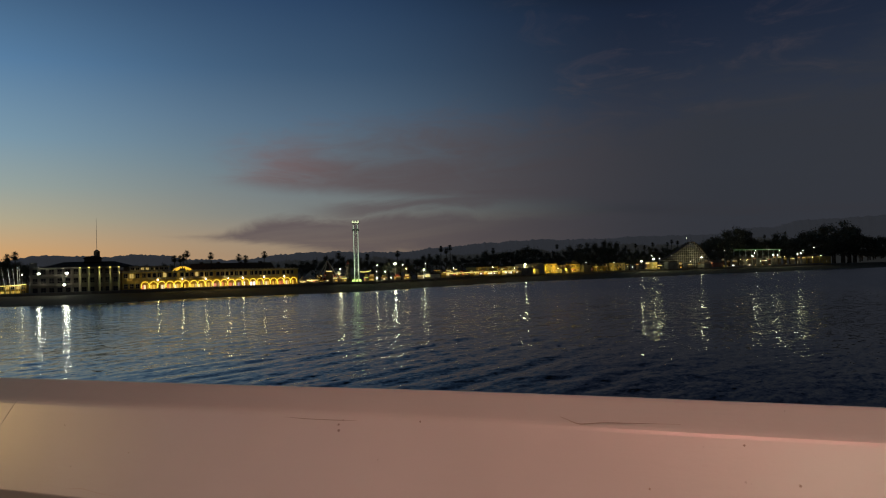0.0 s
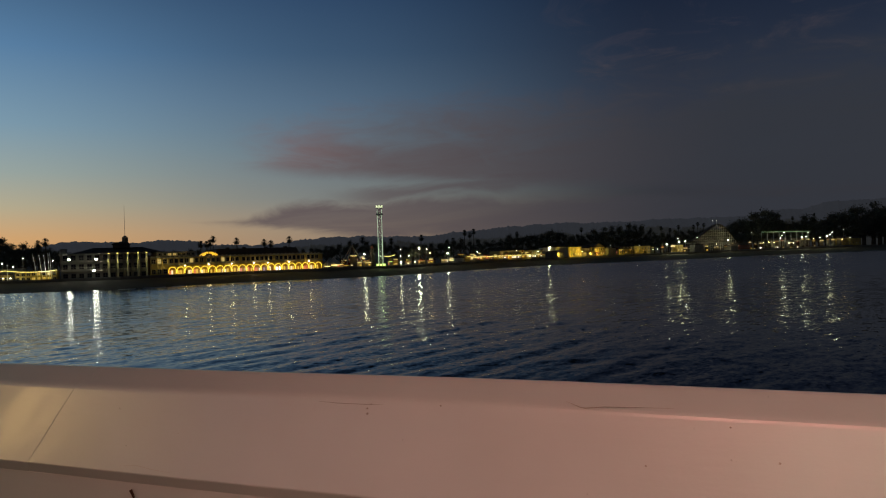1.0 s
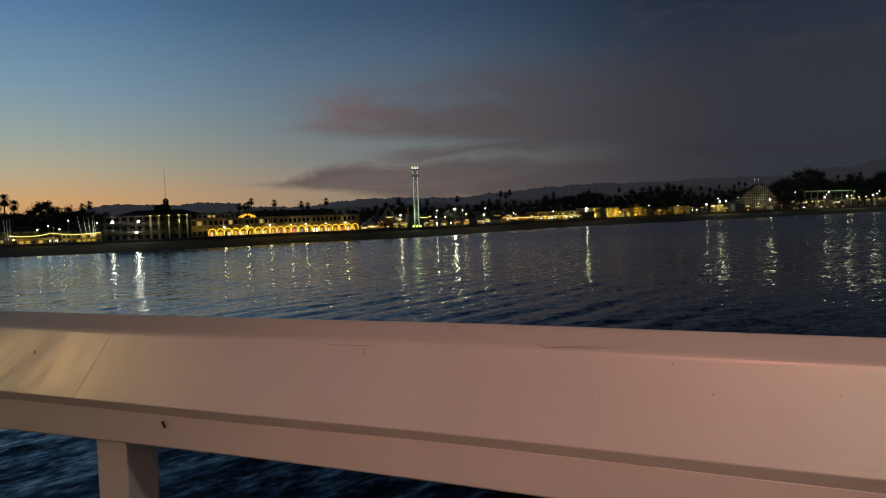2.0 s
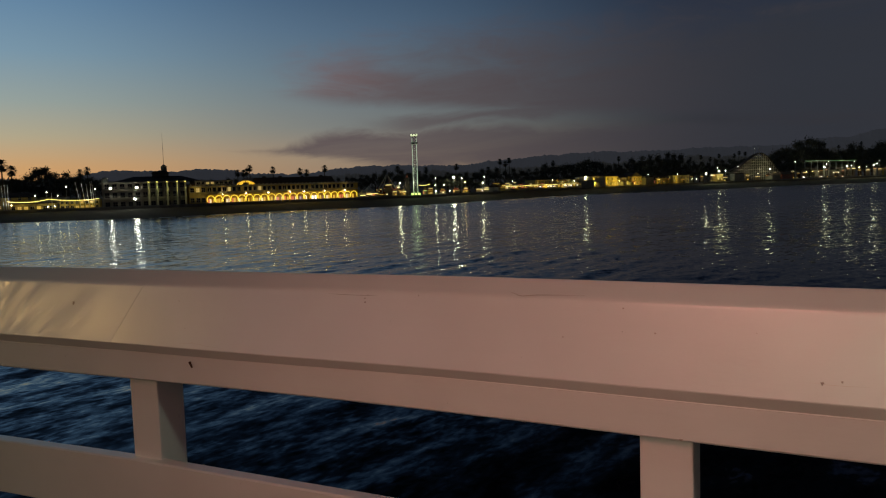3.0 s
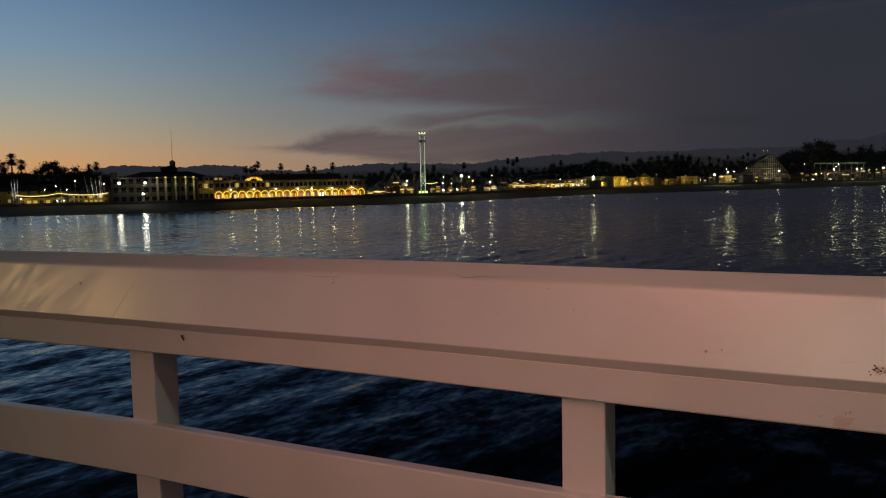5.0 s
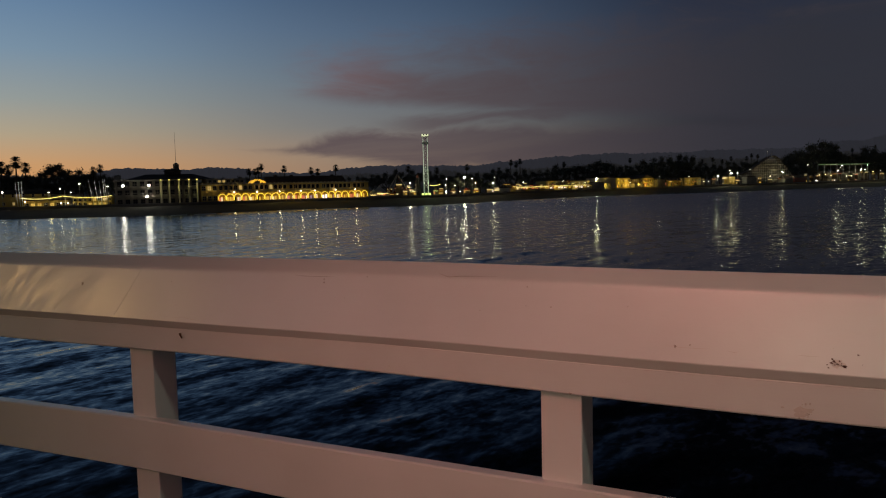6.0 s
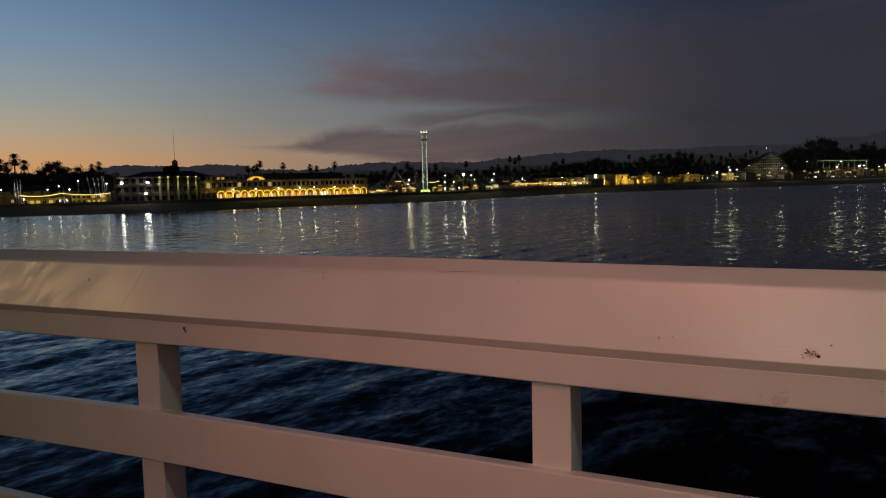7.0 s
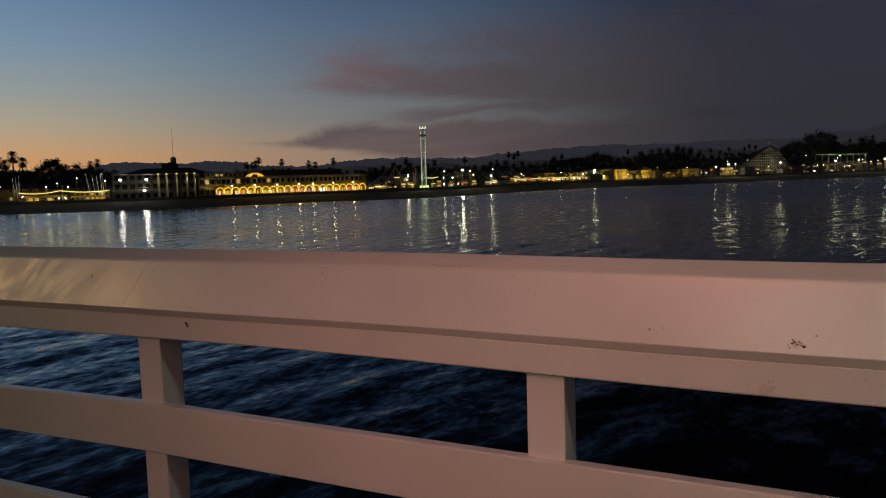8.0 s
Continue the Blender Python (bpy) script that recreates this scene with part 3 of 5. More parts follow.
rust_rng = random.Random(12)
for k in range(17):
    r = rust_rng.uniform(0.0010, 0.0042) * (1.0 if k < 9 else 0.5)
    at = (-0.054 + rust_rng.gauss(0, 0.0065 if k < 9 else 0.016), 0.87 + rust_rng.gauss(0, 0.028 if k < 9 else 0.075))
    blotch("rust_spot", at, r, r * 6, RUST, 100 + k, face_point)
blotch("rust_halo", (-0.052, 0.865), 0.012, 0.065, STAIN, 6, halo_point)
blotch("rust_spot", (-0.022, 0.74), 0.0026, 0.012, RUST, 8, face_point)
for k in range(22):
    r = rust_rng.uniform(0.0008, 0.0030)
    blotch("stain", (-0.105 + rust_rng.gauss(0, 0.014), min(8.232, max(8.171, 8.186 + rust_rng.gauss(0, 0.010)))), r, r, STAIN if k % 3 else SPLIT, 140 + k, fascia_point)
blotch("stain", (-0.108, 8.1835), 0.020, 0.011, STAIN, 61, fascia_halo)
blotch("stain", (-0.535, 8.170), 0.004, 0.0022, SPLIT, 35, fascia_point)
nail_bm = bmesh.new()
rod(nail_bm, fascia_point(-1.601, 8.2215, 0.0035), fascia_point(-1.594, 8.2085, 0.0035), 0.0028, 0.0018, 6)
part("nail", nail_bm, RUST, railing)


def split(points, w, mat=SPLIT):
    bm = bmesh.new()
    prev = None
    for i, (x, s) in enumerate(points):
        t = w * (0.25 + math.sin(math.pi * i / (len(points) - 1)))
        pair = [bm.verts.new(face_point(x, s - t, 0.0012)), bm.verts.new(face_point(x, s + t, 0.0012))]
        if prev:
            bm.faces.new((prev[0], prev[1], pair[1], pair[0]))
        prev = pair
    part("split", bm, mat, railing)


split([(-0.842, -0.055), (-0.832, -0.03), (-0.822, -0.005), (-0.815, 0.0), (-0.79, -0.02), (-0.75, -0.03), (-0.70, -0.04)], 0.004)
split([(-1.235, 0.06), (-1.20, 0.07), (-1.15, 0.07), (-1.12, 0.065)], 0.0025)
for pts in ([(-0.345, 0.79), (-0.32, 0.80), (-0.29, 0.80), (-0.262, 0.79)], [(-0.235, 0.80), (-0.222, 0.815), (-0.212, 0.80)], [(-0.118, 0.79), (-0.10, 0.795), (-0.082, 0.79)],
            [(-0.095, 0.70), (-0.094, 0.75), (-0.092, 0.80)], [(-1.62, 0.93), (-1.58, 0.90), (-1.545, 0.93), (-1.50, 0.95)]):
    split(pts, 0.0022, STAIN)
# a filled knot in the older board
blotch("knot", (-1.98, 0.36), 0.011, 0.075, STAIN, 91, halo_point)
blotch("knot", (-1.98, 0.38), 0.0045, 0.035, SPLIT, 92, face_point)
for i, (x, q, r) in enumerate(((-1.147, 0.11, 0.0018), (-1.146, 0.165, 0.0022), (-0.735, 0.477, 0.0018), (-0.577, 0.367, 0.0018), (-0.632, 0.095, 0.0016), (-1.027, 0.047, 0.0016), (-0.327, 0.79, 0.003), (-0.30, 0.76, 0.002), (-1.141, 0.066, 0.0015), (-0.42, 0.3, 0.001), (-1.5, 0.5, 0.001))):
    blotch("chip", (x, q), r, r * 7, SPLIT, 50 + i, face_point)


def deck():
    root = thing("pier_deck", pose(0, 0, DECK), "weathered timber planks of the pier deck", "deck", kind="structure")
    bm = bmesh.new()
    box(bm, -0.145, -9.0, -0.1, 0.145, 0.095, 0.0, 0.004)
    me = mesh_of(bm, "plank")
    for i in range(54):
        part("plank", me, DECKWOOD, root).location = (-9.0 + 0.3 * i, 0, 0.003 * (i % 3))
    for y0, y1 in ((-0.25, 0.06), (-8.9, -8.6)):
        bm = bmesh.new()
        box(bm, -9.2, y0, -0.42, 7.1, y1, -0.102)
        part("bearer", bm, DECKWOOD, root)
    for x in (-6, 0, 6):
        for y in (-0.1, -8.7):
            bm = bmesh.new()
            rod(bm, (x, y, -0.42), (x, y, -DECK - 3), 0.17, 0.19, 12)
            part("pile", bm, DECKWOOD, root)


deck()

# ---------------------------------------------------------------- small shore helpers


def dist(az, extra=45.0):
    return town(az) + extra


def span(az0, az1, d0, d1, z):
    """The pose of a front that runs from the bearing az0 to az1 as seen from the sea, its width and a matrix with x along it."""
    a, b = site(az0, d0).translation, site(az1, d1).translation
    v = b - a
    m = pose(a.x, a.y, z, 0, 0, math.degrees(math.atan2(v.y, v.x)))
    return m, v.length


LAMP_ME = {}
LAMP_POWER = {"big": 950, "mid": 280, "small": 35, "warm": 50}


def lamp_head(kind):
    """The glowing lens of a lamp: a small domed disc."""
    if kind not in LAMP_ME:
        mat, r = {"flood": (G_WHITE, 0.48), "big": (G_COOL, 0.52), "mid": (G_COOL, 0.32), "small": (G_SMALL, 0.23), "warm": (G_WARM, 0.24)}[kind]
        bm = bmesh.new()
        ball(bm, (0, 0, 0), r, 0.75, 10, 6)
        me = mesh_of(bm, "lens", True)
        me.materials.append(mat)
        LAMP_ME[kind] = me
    return LAMP_ME[kind]


def street_lamp(az, d, z, kind, base=3.5):
    """A pole with a short arm, a hood and a glowing lens, its lens at height z."""
    root = thing("street_lamp", site(az, d, base), "tall lamp post with a glowing head on the boardwalk", "lamp", "boardwalk lamps")
    h = z - base
    bm = bmesh.new()
    rod(bm, (0, 0.5, 0), (0, 0.5, h + 0.5), 0.11, 0.07, 6)
    rod(bm, (0, 0.5, h + 0.45), (0, -0.1, h + 0.62), 0.05, 0.05, 6)
    part("pole", bm, STEEL, root)
    bm = bmesh.new()
    rod(bm, (0, -0.1, h + 0.45), (0, -0.1, h + 0.72), 0.5, 0.12, 10)
    part("hood", bm, STEEL, root)
    part("lens", lamp_head(kind), G_WHITE, root, "bright glowing lens").location = (0, -0.15, h)
    tone = (1.0, 0.72, 0.30) if kind == "warm" else (1.0, 0.93, 0.52)
    lamp("street_lamp_light", "POINT", site(az, d - 1.3, z - 1.0).translation, (0, 0, 0), LAMP_POWER[kind] * (d / 370) ** 0.5, tone, 0.45 * (d / 370) ** 1.5)
    return root


def wall_lamp(az, d, z, kind):
    root = thing("floodlight", site(az, d, z), "bright white floodlight fixed on the dark front", "floodlight", "front floodlights")
    bm = bmesh.new()
    box(bm, -0.7, 0.12, -0.5, 0.7, 0.5, 0.5, 0.05)
    rod(bm, (0, 0.45, 0), (0, 1.6, 0), 0.07, 0.07, 6)
    part("housing", bm, STEEL, root)
    part("lens", lamp_head(kind), G_WHITE, root, "bright glowing lens").location = (0, -0.25, 0)
    lamp("floodlight_beam", "SPOT", site(az, d - 1.1, z).translation, site(az, 60, 0).translation, 300, (1.0, 0.95, 0.72), 0.6, 150, 0.3)


def window_mesh(name, w, h, cols=2, rows=2):
    """A frame with its glazing bars in one piece, 10 cm deep, its lower left corner at the origin."""
    t, g2 = 0.12, 0.05
    xs, zs = [0.0, t], [0.0, t]
    for i in range(1, cols):
        xs += [w * i / cols - g2, w * i / cols + g2]
    for i in range(1, rows):
        zs += [h * i / rows - g2, h * i / rows + g2]
    xs += [w - t, w]
    zs += [h - t, h]
    bm = bmesh.new()
    front = [[bm.verts.new((x, -0.1, z)) for x in xs] for z in zs]
    back = [[bm.verts.new((x, 0.0, z)) for x in xs] for z in zs]

    def solid(r, c):
        return 0 <= r < len(zs) - 1 and 0 <= c < len(xs) - 1 and not (r % 2 and c % 2)

    for r in range(len(zs) - 1):
        for c in range(len(xs) - 1):
            if not solid(r, c):
                continue
            a, b, d, e = (r, c), (r, c + 1), (r + 1, c + 1), (r + 1, c)
            bm.faces.new([front[p][q] for p, q in (a, b, d, e)])
            bm.faces.new([back[p][q] for p, q in (e, d, b, a)])
            for (p, q), (rr, cc) in (((a, b), (r - 1, c)), ((b, d), (r, c + 1)), ((d, e), (r + 1, c)), ((e, a), (r, c - 1))):
                if not solid(rr, cc):
                    bm.faces.new((front[p[0]][p[1]], back[p[0]][p[1]], back[q[0]][q[1]], front[q[0]][q[1]]))
    return mesh_of(bm, name)


def pane_mesh(w, h):
    bm = bmesh.new()
    box(bm, 0.05, -0.04, 0.05, w - 0.05, -0.015, h - 0.05)
    return mesh_of(bm, "pane")


WIN = {}


def window(parent, x, y, z, w, h, frame_mat, pane_mat, cols=2, rows=2):
    key = (w, h, cols, rows, frame_mat.name)
    if key not in WIN:
        WIN[key] = window_mesh("window", w, h, cols, rows), {}
    fr, panes = WIN[key]
    ob = part("window", fr, frame_mat, parent)
    ob.location = (x, y, z)
    if pane_mat.name not in panes:
        panes[pane_mat.name] = pane_mesh(w, h)
    part("pane", panes[pane_mat.name], pane_mat, ob)
    return ob


def gable(bm, x0, x1, y0, y1, z0, z1, along_x=True, eave=0.4):
    """A solid pitched roof."""
    x0, x1, y0, y1 = x0 - eave, x1 + eave, y0 - eave, y1 + eave
    if along_x:
        ym = (y0 + y1) / 2
        pts = [(x0, y0, z0), (x1, y0, z0), (x1, y1, z0), (x0, y1, z0), (x0, ym, z1), (x1, ym, z1)]
        fs = ((0, 1, 5, 4), (2, 3, 4, 5), (0, 4, 3), (1, 2, 5), (0, 3, 2, 1))
    else:
        xm = (x0 + x1) / 2
        pts = [(x0, y0, z0), (x1, y0, z0), (x1, y1, z0), (x0, y1, z0), (xm, y0, z1), (xm, y1, z1)]
        fs = ((0, 1, 4), (1, 2, 5, 4), (2, 3, 5), (3, 0, 4, 5), (0, 3, 2, 1))
    vs = [bm.verts.new(p) for p in pts]
    for f in fs:
        bm.faces.new([vs[i] for i in f])
    return bm


def hip(bm, x0, x1, y0, y1, z0, z1, inset):
    lo = [bm.verts.new(p) for p in ((x0, y0, z0), (x1, y0, z0), (x1, y1, z0), (x0, y1, z0))]
    hi = [bm.verts.new(p) for p in ((x0 + inset, y0 + inset, z1), (x1 - inset, y0 + inset, z1), (x1 - inset, y1 - inset, z1), (x0 + inset, y1 - inset, z1))]
    for i in range(4):
        j = (i + 1) % 4
        bm.faces.new((lo[i], lo[j], hi[j], hi[i]))
    bm.faces.new(hi)
    bm.faces.new(lo[::-1])
    return bm


def block(name, az0, az1, ztop, wall, label, category="building", base=3.4, depth=10.0, extra=45.0, roof="flat", roof_mat=None, wins=(), lit=0.3, seed=1, group="boardwalk buildings", win_h=1.5, win_w=1.2, lit_mat=None, rise=2.5):
    """A plain building: walls, a parapet or pitched roof, and rows of windows (z above its base, count)."""
    m, w = span(az0, az1, dist(az0, extra), dist(az1, extra), base)
    root = thing(name, m, label, category, group)
    h = ztop - base
    bm = bmesh.new()
    box(bm, 0, 0, -1.0, w, depth, h if roof == "flat" else h - rise)
    part("wall", bm, wall, root)
    bm = bmesh.new()
    if roof == "flat":
        box(bm, -0.15, -0.15, h, w + 0.15, depth + 0.15, h + 0.35)
    else:
        gable(bm, 0, w, 0, depth, h - rise, h, roof == "along", 0.5)
    part("roof", bm, roof_mat or ROOF, root)
    rng = random.Random(seed)
    for zz, n in wins:
        step = w / n
        for i in range(n):
            pm = (lit_mat or G_ROOM) if rng.random() < lit else PANE
            window(root, step * (i + 0.5) - win_w / 2, -0.02, zz, win_w, win_h, STUCCO_PALE, pm)
    return root, m, w


# ---------------------------------------------------------------- the long arcade with its lit arches
A0, A1 = 44.1, 32.25
arc_m, arc_w = span(A0, A1, 366.0, 398.0, 3.4)
BAYS = 21
LEFT = 7.8
PITCH = (arc_w - LEFT - 0.6) / BAYS
ARCH_H, ARCH_R = 4.15, PITCH * 0.42


def arch_outline(r, spring, n=14):
    return [(r * math.cos(math.pi * (1 - i / n)), spring + r * math.sin(math.pi * (1 - i / n))) for i in range(n + 1)]


def arcade_bay():
    """One bay of wall with an arched opening right through it, 0.6 m thick."""
    bm = bmesh.new()
    spring = ARCH_H - ARCH_R - 0.25
    curve = [(-ARCH_R, 0.0)] + arch_outline(ARCH_R, spring) + [(ARCH_R, 0.0)]
    half, top = PITCH / 2, 5.2
    n = len(curve)
    outer = []
    for i, (x, z) in enumerate(curve):
        if i in (0, 1):
            outer.append((-half, z))
        elif i >= n - 2:
            outer.append((half, z))
        else:
            f = (i - 1) / (n - 3)
            outer.append((-half, spring + (top - spring) * f * 4) if f < 0.25 else (half, spring + (top - spring) * (1 - f) * 4) if f > 0.75 else (-half + (f - 0.25) * 2 * PITCH, top))
    grid = []
    for y in (0.0, 0.6):
        grid.append(([bm.verts.new((x, y, z)) for x, z in curve], [bm.verts.new((x, y, z)) for x, z in outer]))
    (ci, oi), (cb, ob_) = grid
    for i in range(n - 1):
        bm.faces.new((ci[i], oi[i], oi[i + 1], ci[i + 1]))
        bm.faces.new((cb[i + 1], ob_[i + 1], ob_[i], cb[i]))
        bm.faces.new((ci[i + 1], cb[i + 1], cb[i], ci[i]))
    return mesh_of(bm, "arch_wall")


def arch_tube():
    bm = bmesh.new()
    spring = ARCH_H - ARCH_R - 0.25
    pts = arch_outline(ARCH_R + 0.16, spring, 16)
    pts = [(pts[0][0], spring - 1.1)] + pts + [(pts[-1][0], spring - 1.1)]
    for (x0, z0), (x1, z1) in zip(pts, pts[1:]):
        rod(bm, (x0, -0.14, z0), (x1, -0.14, z1), 0.105, 0.105, 6)
    return mesh_of(bm, "arch_light")


def arcade():
    root = thing("arcade_building", arc_m, "long two-storey ochre arcade with a row of lit arches", "building", "boardwalk buildings")
    wall_me, tube_me = arcade_bay(), arch_tube()
    shop_bm = bmesh.new()
    box(shop_bm, -PITCH * 0.12, 0, 0.5, PITCH * 0.12, 0.1, 2.6)
    shop_me = mesh_of(shop_bm, "shopfront")
    shops = {}
    rng = random.Random(21)
    bracket_bm = bmesh.new()
    box(bracket_bm, -0.3, -0.35, 4.95, 0.3, 0.0, 5.2)
    bracket_me = mesh_of(bracket_bm, "bracket")
    for i in range(BAYS):
        x = LEFT + PITCH * (i + 0.5)
        part("arch_wall", wall_me, STUCCO, root).location = (x, 0, 0)
        part("arch_light", tube_me, G_ARCH, root, "glowing yellow tube round the arch").location = (x, 0, 0)
        for off in (-0.28, 0.0, 0.28):
            kind = rng.choice((G_SHOPY, G_SHOPY, G_SHOPR, G_SHOPW, G_SHOPY, PANE) if i < 9 or i > 16 else (G_SHOPW, G_BRIGHT, G_SHOPB, G_SHOPY, G_SHOPR))
            if kind.name not in shops:
                shops[kind.name] = shop_me.copy()
            panel = part("shopfront", shops[kind.name], kind, root, "lit shopfront behind the arch")
            panel.location = (x + off * PITCH, rng.uniform(2.2, 4.2), rng.uniform(-0.3, 0.2))
        part("bracket", bracket_me, STUCCO_PALE, root).location = (x + PITCH / 2, 0, 0)
    bm = bmesh.new()
    box(bm, 0, 0.0, -1.0, LEFT, 5.0, 9.0)
    part("end_wall", bm, STUCCO, root)
    bm = bmesh.new()
    box(bm, LEFT, 4.4, -1, arc_w, 5.0, 5.2)
    box(bm, arc_w - 0.6, 0, -1, arc_w, 4.4, 5.2)
    part("rear_wall", bm, STUCCO, root)
    bm = bmesh.new()
    box(bm, LEFT, 0.02, -0.9, arc_w, 4.4, 0.0)
    part("walkway", bm, STUCCO_GREY, root)
    bm = bmesh.new()
    box(bm, LEFT, 0.02, 5.2, arc_w, 11.0, 8.3)
    part("upper_wall", bm, STUCCO, root)
    bm = bmesh.new()
    box(bm, LEFT, -0.28, 5.2, arc_w + 0.2, 0.0, 5.5)
    part("string_course", bm, STUCCO_PALE, root)
    bm = bmesh.new()
    box(bm, -0.2, -0.45, 8.3, arc_w + 0.3, 11.2, 8.75)
    for i in range(42):
        box(bm, 0.5 + i * (arc_w - 1) / 42, -0.4, 8.75, 1.1 + i * (arc_w - 1) / 42, 0.0, 9.15)
    part("cornice", bm, STUCCO_PALE, root)
    x, k = LEFT + 0.5, 0
    while x + 1.75 < arc_w - 0.4:
        window(root, x, 0.0, 5.85, 1.75, 2.1, STUCCO_PALE, PANE if rng.random() < 0.95 else G_ROOM, 1 if k % 3 else 2, 1)
        k += 1
        x += 2.3 if k % 7 else 3.2
    for x, z in itertools.product((0.5, 3.0, 5.5), (5.75, 1.2)):
        window(root, x, -0.02, z, 1.8, 2.1, STUCCO_PALE, G_ROOM if (x, z) == (3.0, 5.75) else PANE, 2, 2)
    # the taller part near one end
    t0, t1 = 3.0, 20.4
    bm = bmesh.new()
    box(bm, t0, -0.12, 9.16, t1, 8.0, 10.7)
    part("attic_wall", bm, STUCCO_PALE, root)
    bm = bmesh.new()
    box(bm, t0 - 0.3, -0.5, 10.7, t1 + 0.3, 8.3, 11.1)
    part("attic_cornice", bm, STUCCO_PALE, root)
    for i in range(8):
        window(root, t0 + 0.6 + i * 2.1, -0.14, 9.28, 1.5, 1.25, STUCCO_PALE, G_ROOM if i in (2, 3) else PANE, 2, 1)
    # spots added off the front, without fixtures, to brighten the end wall
    for i in (-2, -1):
        lamp("added_front_wash", "SPOT", arc_m @ Vector((LEFT + 2.2 * i, -6.0, 5.0)), arc_m @ Vector((LEFT + 2.2 * i, 0.0, 6.0)), 110, (1.0, 0.76, 0.28), 0.3, 90, 0.8)
    # white lamps over some piers, as the row shows them
    for i in (2, 5, 8, 11, 13, 16, 19):
        bm = bmesh.new()
        ball(bm, (0, 0, 0), 0.24, 0.8, 8, 6)
        part("pier_lantern", bm, G_LANTERN, root, "small white lantern").location = (LEFT + PITCH * i, -0.8, 4.7)
        # added spot without a fixture before each lantern, brightening the wall
        at = arc_m @ Vector((LEFT + PITCH * i, -6.0, 5.0))
        lamp("added_front_wash", "SPOT", at, arc_m @ Vector((LEFT + PITCH * i, 0.0, 6.0)), 105, (1.0, 0.74, 0.18), 0.3, 110, 0.8)
        lamp("lantern_light", "SPOT", arc_m @ Vector((LEFT + PITCH * i, -1.5, 4.6)), arc_m @ Vector((LEFT + PITCH * i, -60, 0)), 130, (1.0, 0.78, 0.36), 0.4, 120, 0.4)


arcade()


def hall_roof():
    m, w = span(39.7, 34.0, 425, 438, 3.4)
    root = thing("exhibition_hall", m, "large dark hall roof behind the arcade", "building", "boardwalk buildings")
    bm = bmesh.new()
    box(bm, 0, 0, -1, w, 26, 9.6)
    part("wall", bm, DARKWALL, root)
    bm = bmesh.new()
    hip(bm, -0.8, w + 0.8, -0.8, 27, 9.6, 12.7, 1.6)
    part("roof", bm, ROOF, root)
    for x in (6, 15, 27, 38):
        bm = bmesh.new()
        box(bm, x, 2.5, 12.7, x + 1.6, 4.5, 13.4)
        part("roof_vent", bm, ROOF, root)


hall_roof()


def sun_dome():
    m = site(40.2, 402, 11.2)
    root = thing("glass_dome", m, "glass dome lit golden from inside, on the arcade roof", "dome", "boardwalk buildings")
    bm = bmesh.new()
    n, rows, r = 20, 5, 5.0
    grid = [[bm.verts.new((r * math.cos(a) * math.cos(b), r * math.sin(a) * math.cos(b) + 5, 3.4 * math.sin(b))) for a in (2 * math.pi * i / n for i in range(n))] for b in (math.pi / 2 * k / rows for k in range(rows))]
    tip = bm.verts.new((0, 5, 3.4))
    for u, v in zip(grid, grid[1:]):
        for i in range(n):
            j = (i + 1) % n
            bm.faces.new((u[i], u[j], v[j], v[i]))
    for i in range(n):
        bm.faces.new((grid[-1][i], grid[-1][(i + 1) % n], tip))
    part("glazing", bm, G_DOME, root, smooth=True)
    for i in range(10):
        a = 2 * math.pi * i / 10
        bm = bmesh.new()
        pts = [(5.06 * math.cos(a) * math.cos(b), 5.06 * math.sin(a) * math.cos(b) + 5, 3.45 * math.sin(b)) for b in (math.pi / 2 * k / 5 for k in range(6))]
        for p, q in zip(pts, pts[1:]):
            rod(bm, p, q, 0.10, 0.10, 5)
        part("rib", bm, DARKWALL, root)
    bm = bmesh.new()
    rod(bm, (0, 5, -3), (0, 5, -0.02), 5.3, 5.3, 20)
    part("drum", bm, STUCCO, root)
    bm = bmesh.new()
    box(bm, -1.3, -0.6, -1.0, 1.3, 0.1, 2.3, 0.2)
    rod(bm, (0, -0.25, 2.3), (0, -0.25, 4.2), 0.25, 0.05, 6)
    part("gable_front", bm, DARKWALL, root)


sun_dome()


